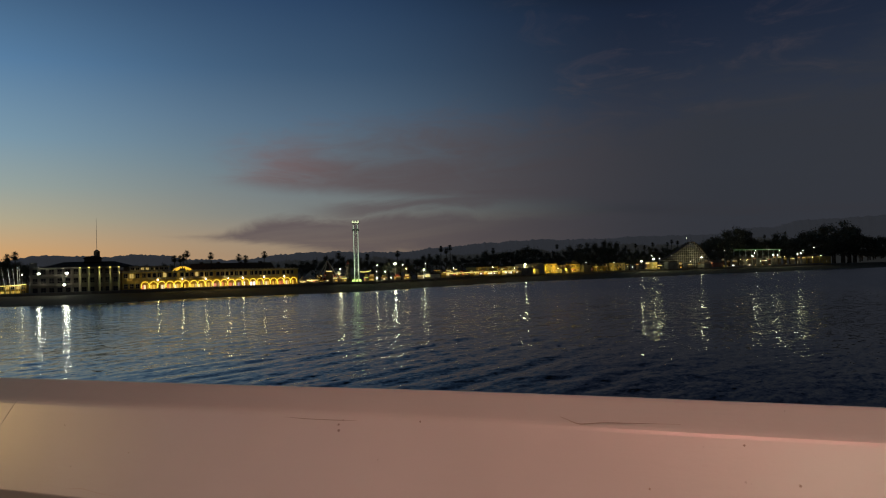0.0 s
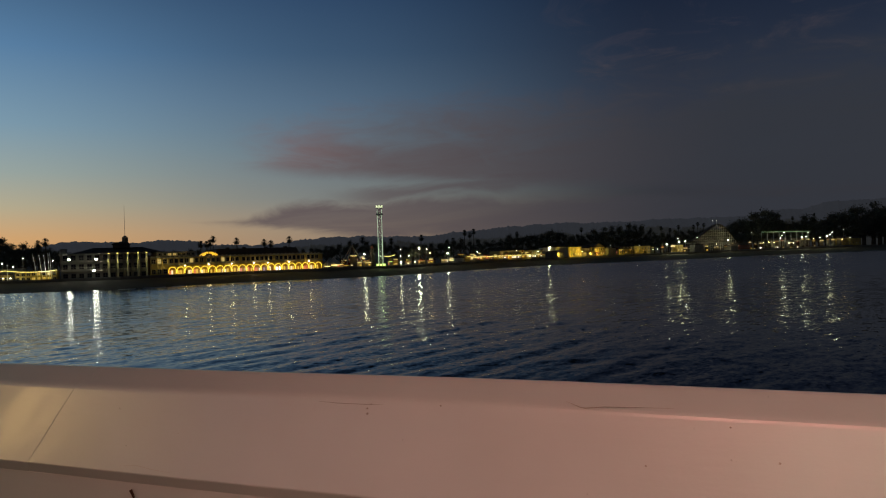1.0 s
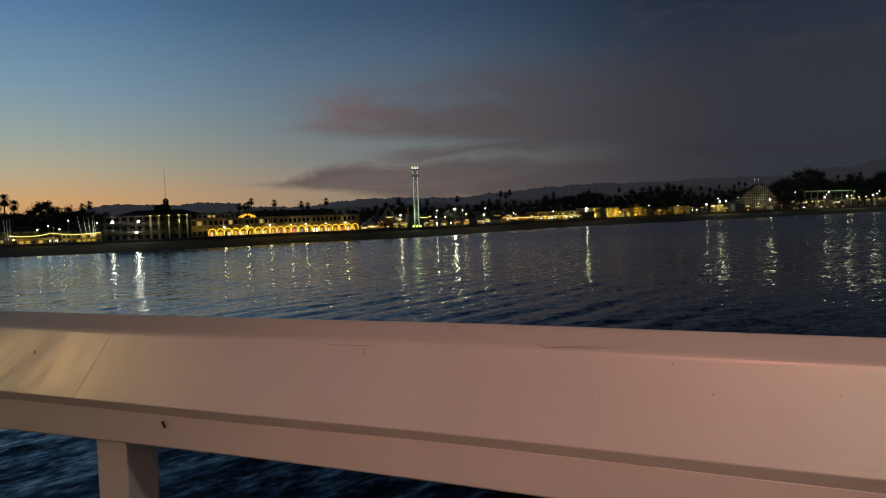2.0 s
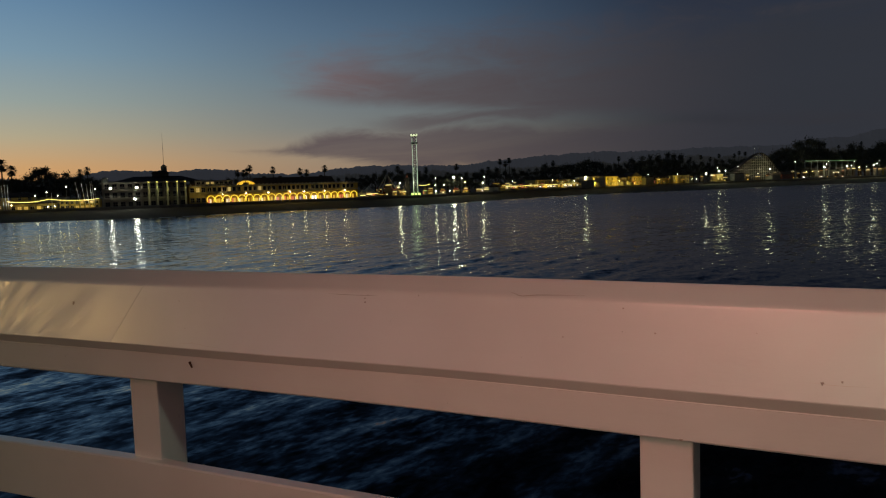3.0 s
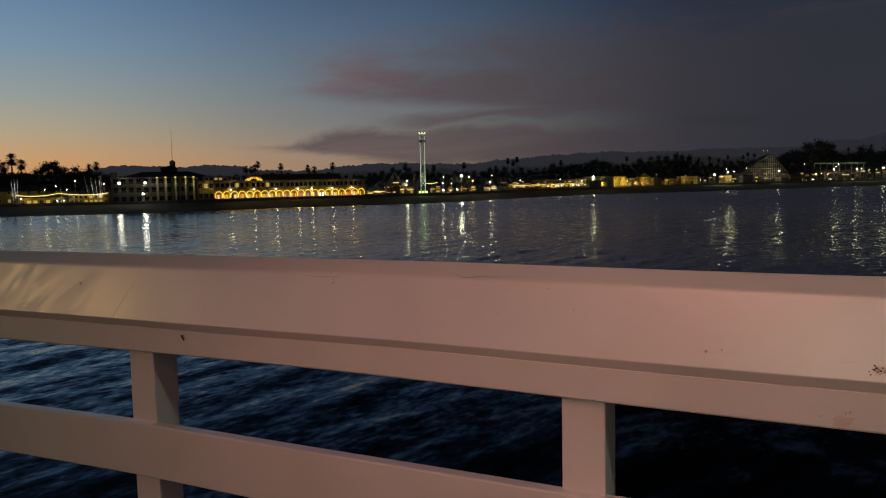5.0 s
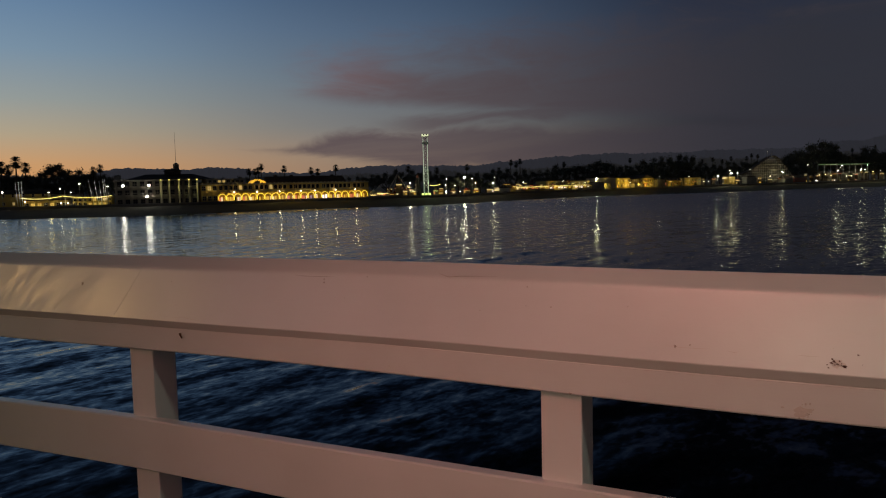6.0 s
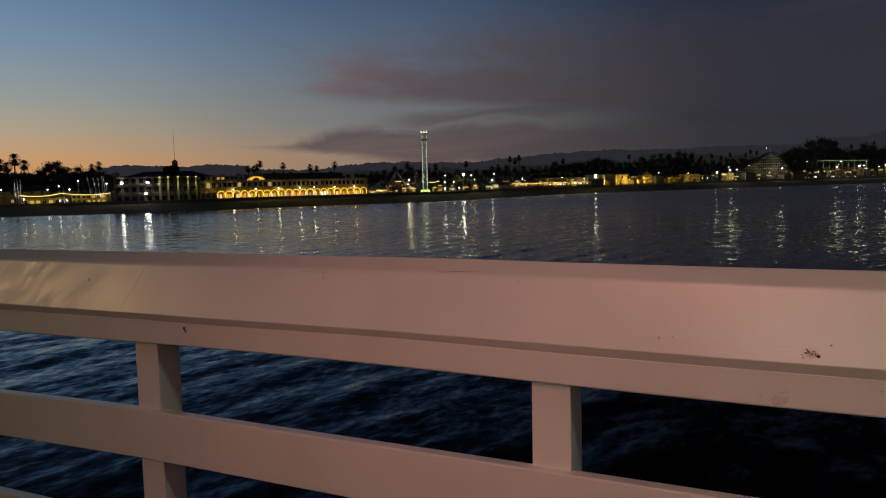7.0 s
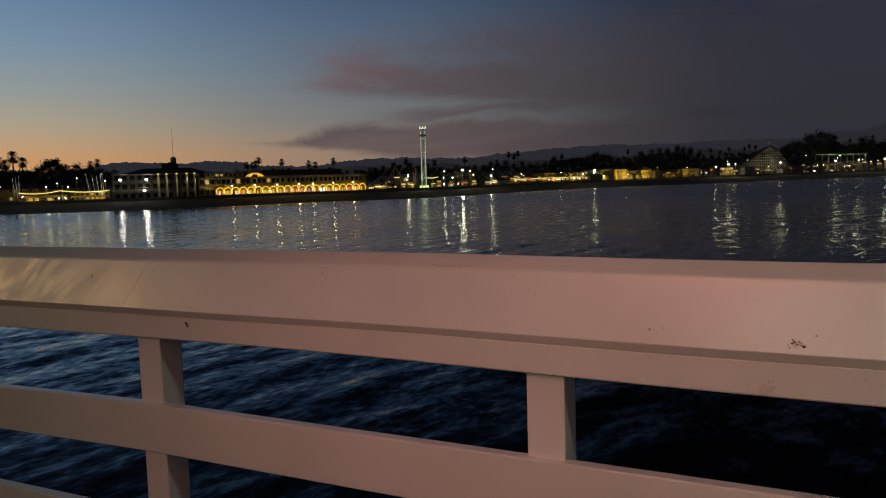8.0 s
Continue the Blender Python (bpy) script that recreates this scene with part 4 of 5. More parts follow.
# ---------------------------------------------------------------- the dark ballroom building with lit pillars
def ballroom():
    m, w = span(49.7, 44.25, 365, 364, 3.2)
    root = thing("ballroom_building", m, "dark ballroom block with balconies, pillars and a roof cupola", "building", "boardwalk buildings")
    bm = bmesh.new()
    box(bm, 0, 1.5, -1, w, 24, 10.9)
    part("wall", bm, DARKWALL, root)
    for z in (3.9, 7.6, 10.9):
        bm = bmesh.new()
        box(bm, -0.2, -0.4, z, w + 0.1, 1.5 if z < 10 else 24.3, z + 0.5)
        part("balcony_slab", bm, DARKWALL, root)
    for z in (4.4, 8.1):
        for i in range(int(w / 2.2)):
            bm = bmesh.new()
            rod(bm, (0, 0, 0), (0, 0, 1.0), 0.05, 0.05, 5)
            part("baluster", bm, DARKWALL, root).location = (0.6 + i * 2.2, -0.25, z)
        bm = bmesh.new()
        box(bm, 0, -0.31, z + 1.0, w, -0.19, z + 1.12)
        part("handrail", bm, DARKWALL, root)
    for z in (0.8, 4.8, 8.6):
        for i in range(11):
            window(root, 1.0 + i * 3.1, 1.48, z, 1.9, 2.1, ROOF, PANE)
    bm = bmesh.new()
    hip(bm, 4.0, w + 6.5, 3, 23, 11.4, 13.9, 8.5)
    part("roof", bm, ROOF, root)
    bm = bmesh.new()
    box(bm, 20.5, 8, 13.6, 27.5, 15, 15.2, 0.2)
    hip(bm, 20.0, 28.0, 7.5, 15.5, 15.2, 16.2, 1.5)
    part("cupola_base", bm, ROOF, root)
    bm = bmesh.new()
    box(bm, 0, 0.2, 10.9, 2.6, 3, 13.5, 0.1)
    part("stair_tower", bm, STUCCO_GREY, root)
    bm = bmesh.new()
    for a in range(8):
        q = a * math.pi / 4
        rod(bm, (25.6 + 1.1 * math.cos(q), 11 + 1.1 * math.sin(q), 16), (25.6 + 1.1 * math.cos(q), 11 + 1.1 * math.sin(q), 18.2), 0.16, 0.16, 6)
    rod(bm, (25.6, 11, 16), (25.6, 11, 18.1), 0.7, 0.7, 8)
    rod(bm, (25.6, 11, 18.2), (25.6, 11, 19.0), 1.4, 0.4, 8)
    part("cupola", bm, DARKWALL, root)
    bm = bmesh.new()
    rod(bm, (25.6, 11, 19.0), (25.6, 11, 32.8), 0.09, 0.04, 6)
    part("mast", bm, STEEL, root)
    inv = m.inverted()
    for a in (46.72, 46.17, 45.52, 44.86, 44.32):
        p = inv @ site(a, 363.5, 0).translation
        bm = bmesh.new()
        box(bm, p.x - 0.42, -0.75, 0, p.x + 0.42, -0.42, 11.0, 0.04)
        part("pillar", bm, STUCCO_PALE, root)
        bm = bmesh.new()
        box(bm, p.x - 0.34, -1.1, 10.9, p.x + 0.34, -0.76, 11.35, 0.05)
        part("pillar_lamp", bm, G_STRING, root, "small lamp shining down the pillar")
        at = m @ Vector((p.x, -1.7, 11.3))
        lamp("pillar_light", "SPOT", at, m @ Vector((p.x, -0.6, 3)), 800, (0.95, 0.92, 0.36), 0.1, 44, 0.7)


ballroom()
wall_lamp(49.16, 363.4, 12.1, "flood")
wall_lamp(47.50, 363.2, 12.1, "flood")
wall_lamp(47.66, 363.2, 7.25, "flood")

# ---------------------------------------------------------------- plaza by the wharf's foot
block("plaza_house", 56.6, 53.75, 11.5, STUCCO, "two-storey tan house with dark windows by the plaza", base=3.6, depth=9, extra=60, wins=((1.0, 5), (4.6, 5)), lit=0.15, seed=4, rise=2, roof="along")
block("plaza_house", 53.6, 51.9, 9.2, STUCCO_GREY, "low grey house behind the plaza lights", base=3.6, depth=8, extra=66, wins=((1.0, 4),), lit=0.25, seed=5)
block("plaza_shop", 55.2, 52.6, 6.6, STUCCO, "low beach shop with a lit front", base=3.5, depth=5, extra=50, wins=((0.5, 7),), lit=0.4, seed=9, lit_mat=G_SHOPY, win_w=1.7)
block("plaza_shop", 52.3, 49.9, 7.6, STUCCO, "low beach shop with a lit front", base=3.5, depth=5, extra=50, wins=((0.5, 8), (2.4, 8)), lit=0.4, seed=12, lit_mat=G_SHOPY, win_w=1.4, win_h=1.2)


def festoon(az0, z0, az1, z1, sag, d=370.0):
    a, b = site(az0, d, z0).translation, site(az1, d, z1).translation
    root = thing("festoon_lights", Matrix.Translation((a + b) / 2), "sagging string of yellow festoon bulbs", "string lights", "festoon strings")
    mid_p = (a + b) / 2
    pts = []
    for i in range(33):
        t = i / 32
        p = a.lerp(b, t)
        p.z -= sag * 4 * t * (1 - t)
        pts.append(p - mid_p)
    bm = bmesh.new()
    for p, q in zip(pts, pts[1:]):
        rod(bm, p + Vector((0, 0, 0.16)), q + Vector((0, 0, 0.16)), 0.03, 0.03, 4, False)
    part("cable", bm, STEEL, root)
    bulb_bm = bmesh.new()
    ball(bulb_bm, (0, 0, 0), 0.15, 1.1, 6, 4)
    me = mesh_of(bulb_bm, "bulb", True)
    for p, q in zip(pts, pts[1:]):
        for f in (0.0, 0.5):
            part("bulb", me, G_STRING, root).location = p.lerp(q, f)


festoon(55.33, 7.8, 52.93, 8.3, 0.75)
festoon(52.9, 8.3, 49.85, 8.0, 0.7)
for q in (54.6, 53.6, 52.2, 51.4, 50.5):
    lamp("festoon_light", "POINT", site(q, 367, 6.6).translation, (0, 0, 0), 45, (1.0, 0.74, 0.16), 0.3)


def flagpole(az, z0, z1, lean):
    root = thing("flagpole", site(az, 371, z0), "slim white flagpole leaning in the plaza", "flagpole", "plaza flagpoles")
    bm = bmesh.new()
    rod(bm, (0, 0, 0), (lean, 0, z1 - z0), 0.13, 0.08, 6)
    part("pole", bm, WHITESTEEL, root)
    bm = bmesh.new()
    ball(bm, (lean, 0, z1 - z0 + 0.1), 0.16, 1.0, 6, 4)
    part("finial", bm, WHITESTEEL, root)
    bm = bmesh.new()
    box(bm, -0.3, -0.3, -0.05, 0.3, 0.3, 0.35, 0.03)
    part("footing", bm, STUCCO_GREY, root)


for a, z1, lean in ((55.52, 14.2, -0.5), (55.38, 14.4, -0.3), (55.25, 14.6, 0.0), (51.0, 15.0, -1.9), (50.72, 14.4, -1.3), (50.5, 14.2, -0.9), (50.33, 15.0, -0.4), (50.2, 15.2, -0.6), (52.75, 10.5, 0.0)):
    flagpole(a, 3.5, z1, lean)
for a in (55.4, 50.5):
    p = site(a, 364, 4.0).translation
    lamp("flagpole_uplight", "SPOT", p, site(a, 371, 11).translation, 2600, (1.0, 0.97, 0.85), 0.2, 60, 0.5)
for a, z, kind in ((53.03, 11.4, "small"), (50.12, 12.0, "small"), (53.7, 10.0, "small"), (52.4, 9.8, "small"), (51.85, 13.4, "small"), (56.35, 10.4, "small"), (55.1, 6.2, "warm"), (53.0, 5.2, "small"), (52.6, 5.2, "small")):
    street_lamp(a, dist(a, 47), z, kind)

# ---------------------------------------------------------------- rides and stalls round the tower


def tent(az, d, w, z0, z1, lit=True):
    root = thing("canvas_tent", site(az, d, z0), "white canvas tent lit from below", "tent", "boardwalk tents")
    bm = bmesh.new()
    n = 12
    rim = [bm.verts.new((w / 2 * math.cos(2 * math.pi * i / n), w / 2 * math.sin(2 * math.pi * i / n) + w / 2, (z1 - z0) * 0.55)) for i in range(n)]
    skirt = [bm.verts.new((v.co.x, v.co.y, (z1 - z0) * 0.4)) for v in rim]
    mid_r = [bm.verts.new((w / 5 * math.cos(2 * math.pi * i / n), w / 5 * math.sin(2 * math.pi * i / n) + w / 2, (z1 - z0) * 0.78)) for i in range(n)]
    tip = bm.verts.new((0, w / 2, z1 - z0))
    for i in range(n):
        j = (i + 1) % n
        bm.faces.new((skirt[i], skirt[j], rim[j], rim[i]))
        bm.faces.new((rim[i], rim[j], mid_r[j], mid_r[i]))
        bm.faces.new((mid_r[i], mid_r[j], tip))
    part("canopy", bm, CANVAS, root)
    for i in range(0, n, 3):
        a = 2 * math.pi * i / n
        bm = bmesh.new()
        rod(bm, (w / 2 * math.cos(a), w / 2 * math.sin(a) + w / 2, 0), (w / 2 * math.cos(a), w / 2 * math.sin(a) + w / 2, (z1 - z0) * 0.55), 0.09, 0.09, 6)
        part("pole", bm, WHITESTEEL, root)
    if lit:
        bm = bmesh.new()
        box(bm, -w * 0.35, -0.2, (z1 - z0) * 0.3, w * 0.35, 0.0, (z1 - z0) * 0.36)
        part("light_strip", bm, G_STALL, root, "warm light strip")


tent(31.45, 398, 6.0, 3.5, 10.0)
tent(31.9, 396, 4.0, 3.5, 8.2)


def swing_ship():
    root = thing("swinging_ship_ride", site(30.1, 400, 3.5), "swinging ship ride with a dark steel frame", "fairground ride")
    for x0, x1, y in ((-7.0, 0.0, 0), (7.0, 0.0, 0), (-7.0, 0.0, 6), (7.0, 0.0, 6), (-3.4, 0.0, 0), (3.6, 0.0, 6)):
        bm = bmesh.new()
        rod(bm, (x0, y, 0), (x1, y, 12.1), 0.32, 0.24, 8)
        part("strut", bm, STUCCO_PALE if y == 0 else REDSTEEL, root)
    bm = bmesh.new()
    rod(bm, (0, -0.4, 12.1), (0, 6.4, 12.1), 0.4, 0.4, 8)
    part("axle", bm, STEEL, root)
    bm = bmesh.new()
    n = 12
    rows = []
    for i in range(n + 1):
        t = -1 + 2 * i / n
        x, z = 5.2 * t, 1.5 + 2.6 * t * t
        hw = 1.3 * (1 - 0.75 * t * t)
        rows.append([bm.verts.new((x, 3 - hw, z + 1.4)), bm.verts.new((x, 3 - hw * 0.6, z + 0.3)), bm.verts.new((x, 3 + hw * 0.6, z + 0.3)), bm.verts.new((x, 3 + hw, z + 1.4))])
    for u, v in zip(rows, rows[1:]):
        for k in range(3):
            bm.faces.new((u[k], v[k], v[k + 1], u[k + 1]))
        bm.faces.new((u[3], v[3], v[0], u[0]))
    part("hull", bm, REDSTEEL, root)
    for x in (-3.0, 3.0):
        bm = bmesh.new()
        rod(bm, (x, 3, 3.2), (0, 3, 12), 0.16, 0.16, 6)
        part("hanger", bm, STEEL, root)


swing_ship()


stall_rng = random.Random(64)


def stall(az, d, w, z1, glow_mat, wall, label="small market stall with a lit counter", base=3.5):
    """An open-fronted booth: back and side walls, a counter, an awning, a strip light and glowing panels for the lit
    inside, a sign above.
    """
    root = thing("market_stall", site(az, d, base, stall_rng.uniform(-8, 8)), label, "stall", "boardwalk stalls")
    h = z1 - base
    bm = bmesh.new()
    box(bm, -w / 2, 2.2, 0, w / 2, 3.4, h - 0.5)
    box(bm, -w / 2, 0.4, 0, -w / 2 + 0.15, 2.19, h - 0.5)
    box(bm, w / 2 - 0.15, 0.4, 0, w / 2, 2.19, h - 0.5)
    part("body", bm, wall, root)
    bm = bmesh.new()
    hip(bm, -w / 2 - 0.5, w / 2 + 0.5, -0.9, 3.8, h - 0.5, h, 0.9)
    part("awning", bm, CANVAS if glow_mat is G_STALL else REDSTEEL, root)
    bm = bmesh.new()
    box(bm, -w / 2, 0.0, 0.0, w / 2, 0.5, 1.1, 0.04)
    part("counter", bm, wall, root)
    bm = bmesh.new()
    box(bm, -w / 2 + 0.2, 0.1, h - 0.72, w / 2 - 0.2, 0.38, h - 0.55)
    part("light_strip", bm, glow_mat, root, "glowing strip under the awning")
    # random glowing panels stand in for the lit clutter on the back wall
    x = -w / 2 + 0.3
    while x < w / 2 - 0.7:
        bw = stall_rng.uniform(0.4, 1.3)
        if stall_rng.random() < (0.6 if az > 12 else 0.25):
            bm = bmesh.new()
            z = stall_rng.uniform(1.1, 1.5)
            box(bm, x, 2.05, z, min(x + bw, w / 2 - 0.2), 2.18, min(h - 0.8, z + stall_rng.uniform(0.5, 1.4)))
            part("menu_board", bm, stall_rng.choice((G_SHOPY, G_SHOPY, G_SHOPW, G_SHOPW, G_ROOM, G_SHOPR, G_BRIGHT)), root, "glowing panel standing in for the lit booth interior")
        x += bw + stall_rng.uniform(0.15, 0.6)
    if stall_rng.random() < 0.45:
        bm = bmesh.new()
        sw = w * stall_rng.uniform(0.25, 0.42)
        box(bm, -sw, 0.6, h - 0.05, sw, 0.8, h + stall_rng.uniform(0.5, 1.1), 0.03)
        part("sign", bm, stall_rng.choice((STUCCO_PALE, REDSTEEL, STUCCO, G_ROOM)), root, "painted sign board")


for a, w, z1, gm, wm in ((30.0, 3.4, 10.6, G_STALL, DARKWALL), (29.55, 2.4, 7.0, G_STALL, STUCCO_PALE), (28.95, 3.4, 6.8, G_STALL, STUCCO_PALE), (29.2, 1.4, 7.6, G_SHOPY, STUCCO),
                         (27.3, 2.4, 7.0, G_BASE, STUCCO_PALE), (26.9, 2.8, 7.2, G_SHOPY, STUCCO), (31.0, 3.0, 6.4, G_STALL, STUCCO_PALE), (30.55, 2.6, 5.8, G_SHOPY, DARKWALL),
                         (26.0, 3.4, 6.4, G_SHOPY, DARKWALL), (25.0, 3.6, 6.6, G_SHOPY, DARKWALL), (24.3, 3.4, 6.3, G_SHOPY, DARKWALL), (23.3, 3.8, 6.6, G_STALL, STUCCO_PALE), (22.8, 3.4, 6.2, G_STALL, STUCCO_GREY)):
    stall(a, dist(a, 46), w, z1, gm, wm)


def cone_ride(az, d, r, h):
    root = thing("slide_tower", site(az, d, 3.5), "dark cone-shaped slide tower beside the tall ride", "fairground ride")
    bm = bmesh.new()
    rod(bm, (0, 2, 0), (0, 2, h), r, 0.5, 14)
    part("cone", bm, ROOF, root)
    bm = bmesh.new()
    prev = None
    for i in range(60):
        t = i / 59
        a = t * 6 * math.pi
        q = r * (1 - t) + 0.5 * t + 0.15
        pair = [bm.verts.new((q * math.cos(a), 2 + q * math.sin(a), t * h)), bm.verts.new(((q + 0.7) * math.cos(a), 2 + (q + 0.7) * math.sin(a), t * h + 0.15)), bm.verts.new(((q + 0.7) * math.cos(a), 2 + (q + 0.7) * math.sin(a), t * h - 0.1))]
        if prev:
            for k in range(2):
                bm.faces.new((prev[k], pair[k], pair[k + 1], prev[k + 1]))
        prev = pair
    part("chute", bm, ROOF, root)
    bm = bmesh.new()
    rod(bm, (0, 2, h), (0, 2, h + 1.6), 0.8, 0.05, 8)
    part("cap", bm, REDSTEEL, root)


cone_ride(28.62, 404, 2.4, 10.0)


def drop_tower():
    d = 404.0
    root = thing("drop_tower_ride", site(28.0, d, 3.5), "tall white lattice drop tower lit green-white", "fairground ride")
    H, hw = 31.0, 1.12
    legs = [(-hw, -hw), (hw, -hw), (hw, hw), (-hw, hw)]
    for x, y in legs:
        bm = bmesh.new()
        rod(bm, (x, y, 0), (x, y, H), 0.16, 0.16, 6)
        part("chord", bm, WHITESTEEL, root)
        bm = bmesh.new()
        box(bm, x - 0.11 + 0.0, y - 0.30, 1.5, x + 0.11, y - 0.17, H - 1.0)
        part("light_strip", bm, G_TOWER, root, "greenish white light strip")
    n = 13
    step = H / n
    bays = {}
    for k, ((x0, y0), (x1, y1)) in enumerate(zip(legs, legs[1:] + legs[:1])):
        for flip in (0, 1):
            bm = bmesh.new()
            a, b = ((x0, y0, 0), (x1, y1, step)) if flip else ((x1, y1, 0), (x0, y0, step))
            rod(bm, a, b, 0.10, 0.10, 5)
            rod(bm, (x0, y0, 0), (x1, y1, 0), 0.11, 0.11, 5)
            bays[k, flip] = mesh_of(bm, "brace")
    for i in range(n):
        for k in range(4):
            part("brace", bays[k, (i + k) % 2], WHITESTEEL, root).location = (0, 0, i * step)
            if k == 0:
                part("brace", bays[k, (i + k + 1) % 2], WHITESTEEL, root).location = (0, 0, i * step)
    bm = bmesh.new()
    hip(bm, -1.8, 1.8, -1.8, 1.8, H, H + 1.2, -0.2)
    part("crown", bm, WHITESTEEL, root)
    for x in (-1.4, 0.0, 1.4):
        bm = bmesh.new()
        ball(bm, (x, -2.1, H + 0.9), 0.36, 1.0, 8, 6)
        part("crown_lamp", bm, G_CROWN, root, "yellowish crown lamp")
    bm = bmesh.new()
    box(bm, -1.75, -2.1, H + 0.1, 1.75, -1.92, H + 0.5)
    part("crown_strip", bm, G_CROWN, root, "yellowish light strip")
    bm = bmesh.new()
    box(bm, -1.5, -1.85, H - 4.0, 1.5, -1.45, H - 2.9, 0.1)
    box(bm, -1.5, 1.45, H - 4.0, 1.5, 1.85, H - 2.9, 0.1)
    box(bm, -1.75, -1.45, H - 4.0, -1.45, 1.45, H - 2.9, 0.1)
    box(bm, 1.45, -1.45, H - 4.0, 1.75, 1.45, H - 2.9, 0.1)
    part("seat_ring", bm, WHITESTEEL, root)
    bm = bmesh.new()
    box(bm, -2.6, -2.8, 0, 2.6, 2.8, 0.9, 0.08)
    part("plinth", bm, STUCCO_PALE, root)
    for x in (-1.7, 0.0, 1.7):
        bm = bmesh.new()
        box(bm, x - 0.6, -3.1, 0.95, x + 0.6, -2.85, 1.9, 0.05)
        part("base_lamp", bm, G_BASE, root, "yellow-green floodlight panel")
    for y in (-7.0,):
        p = root.matrix_world @ Vector((0, y, 1.2))
        lamp("tower_uplight", "SPOT", p, root.matrix_world @ Vector((0, 0, 18)), 3500, (0.85, 1.0, 0.6), 0.3, 70, 0.5)
    lamp("tower_base_light", "SPOT", root.matrix_world @ Vector((0, -4.2, 1.6)), root.matrix_world @ Vector((0, -60, -3)), 200, (0.75, 1.0, 0.40), 0.5, 120, 0.4)


drop_tower()

for a, z, kind in ((29.18, 10.8, "mid"), (25.17, 13.2, "big"), (26.56, 9.2, "small"), (26.53, 5.8, "mid"), (25.49, 5.7, "small"), (23.06, 9.7, "mid"), (22.93, 13.4, "small"), (25.9, 9.1, "small"), (24.6, 12.6, "small"), (24.35, 10.3, "warm"), (26.5, 12.6, "small"), (20.85, 10.2, "small")):
    street_lamp(a, dist(a, 48), z, kind, 3.8)

# ---------------------------------------------------------------- the row of booths and houses towards the river
for i in range(17):
    a = 21.6 - i * 0.345
    stall(a, dist(a, 45), 2.9 + 0.5 * (i % 3), 7.3 + 0.25 * (i % 2), G_STALL if i % 4 else G_SHOPY, (STUCCO, STUCCO_PALE, STUCCO_GREY)[i % 3], base=4.4)
block("long_hall", 19.2, 15.9, 10.4, STUCCO, "long low ochre hall behind the booths", base=4.4, depth=8, extra=56, wins=((3.6, 12),), lit=0.35, seed=3)
block("long_hall", 21.9, 20.9, 9.2, STUCCO_PALE, "pale shed behind the booths", base=4.4, depth=7, extra=54, wins=((2.6, 4),), lit=0.2, seed=33, roof="along")
block("white_hall", 15.65, 14.2, 12.0, STUCCO_PALE, "plain cream boxy hall with a flat roof", base=4.2, depth=8, extra=46, seed=2)
block("white_hall", 15.85, 15.0, 8.8, STUCCO_GREY, "low grey annexe before the cream hall", base=4.2, depth=3, extra=42, seed=52)
block("town_house", 14.1, 13.25, 11.8, STUCCO, "yellow-lit two-storey house with a flat roof", base=4.2, depth=9, extra=50, wins=((1.0, 5), (4.8, 5)), lit=0.5, seed=6, win_h=1.8)
block("town_house", 13.2, 12.5, 12.8, STUCCO, "yellow-lit house with a ridge roof", base=4.2, depth=9, extra=52, wins=((1.0, 4), (4.6, 4)), lit=0.4, seed=7, roof="along", win_h=1.8, rise=2.2)
block("town_house", 12.5, 11.6, 14.2, STUCCO, "yellow-lit house with a pointed front gable", base=4.2, depth=9, extra=50, wins=((1.0, 6), (4.4, 6)), lit=0.45, seed=8, roof="front", win_h=1.8, rise=3)
block("town_house", 11.1, 10.65, 10.4, STUCCO, "small red-lit booth house", base=4.6, depth=8, extra=50, wins=((1.0, 2),), lit=0.9, seed=41, roof="front", lit_mat=G_SHOPR)
block("town_house", 10.6, 9.6, 11.6, STUCCO, "dim brown house with a pitched roof", base=4.6, depth=9, extra=55, wins=((1.2, 4), (4.2, 4)), lit=0.2, seed=10, roof="along")
block("town_house", 9.5, 8.4, 11.2, STUCCO, "low house with warm lit windows", base=4.6, depth=9, extra=52, wins=((1.0, 5), (3.8, 5)), lit=0.5, seed=11)
block("kiosk", 6.55, 6.15, 11.2, STUCCO, "small yellow kiosk with a flat roof", base=5.0, depth=5, extra=50, wins=((1.0, 2),), lit=0.9, seed=13, lit_mat=G_SHOPY, win_w=1.8)
block("kiosk", 11.35, 10.8, 10.0, DARKWALL, "dark boxy kiosk on the beach edge", base=4.6, depth=5, extra=44, seed=14)
block("kiosk", 14.9, 14.55, 7.6, DARKWALL, "dark boxy kiosk on the beach edge", base=4.2, depth=4, extra=42, seed=15)
block("kiosk", 12.9, 12.35, 7.4, DARKWALL, "dark boxy kiosk on the beach edge", base=4.2, depth=4, extra=42, seed=16)
block("kiosk", 5.4, 4.8, 11.0, STUCCO_GREY, "grey-green kiosk at the foot of the coaster", base=5.2, depth=5, extra=46, seed=17)
block("ride_shed", 2.4, 1.7, 11.6, REDSTEEL, "dark red ride shed with a pitched roof", base=5.4, depth=8, extra=46, seed=18, roof="along")
block("ride_shed", 3.0, 2.5, 11.0, STUCCO_GREY, "grey ride shed with a pitched roof", base=5.4, depth=8, extra=46, seed=19, roof="along")
# spots added seaward of the houses, without fixtures, to brighten their fronts
for a in (14.9, 13.8, 13.3, 12.6, 11.9, 10.2, 9.0, 17.2, 18.4):
    p = site(a, dist(a, 40), 6.5).translation
    lamp("house_front_light", "SPOT", p, site(a, dist(a, 50), 8.5).translation, 2600 if 11 < a < 15 else 900, (1.0, 0.75, 0.12), 0.3, 110, 0.8)
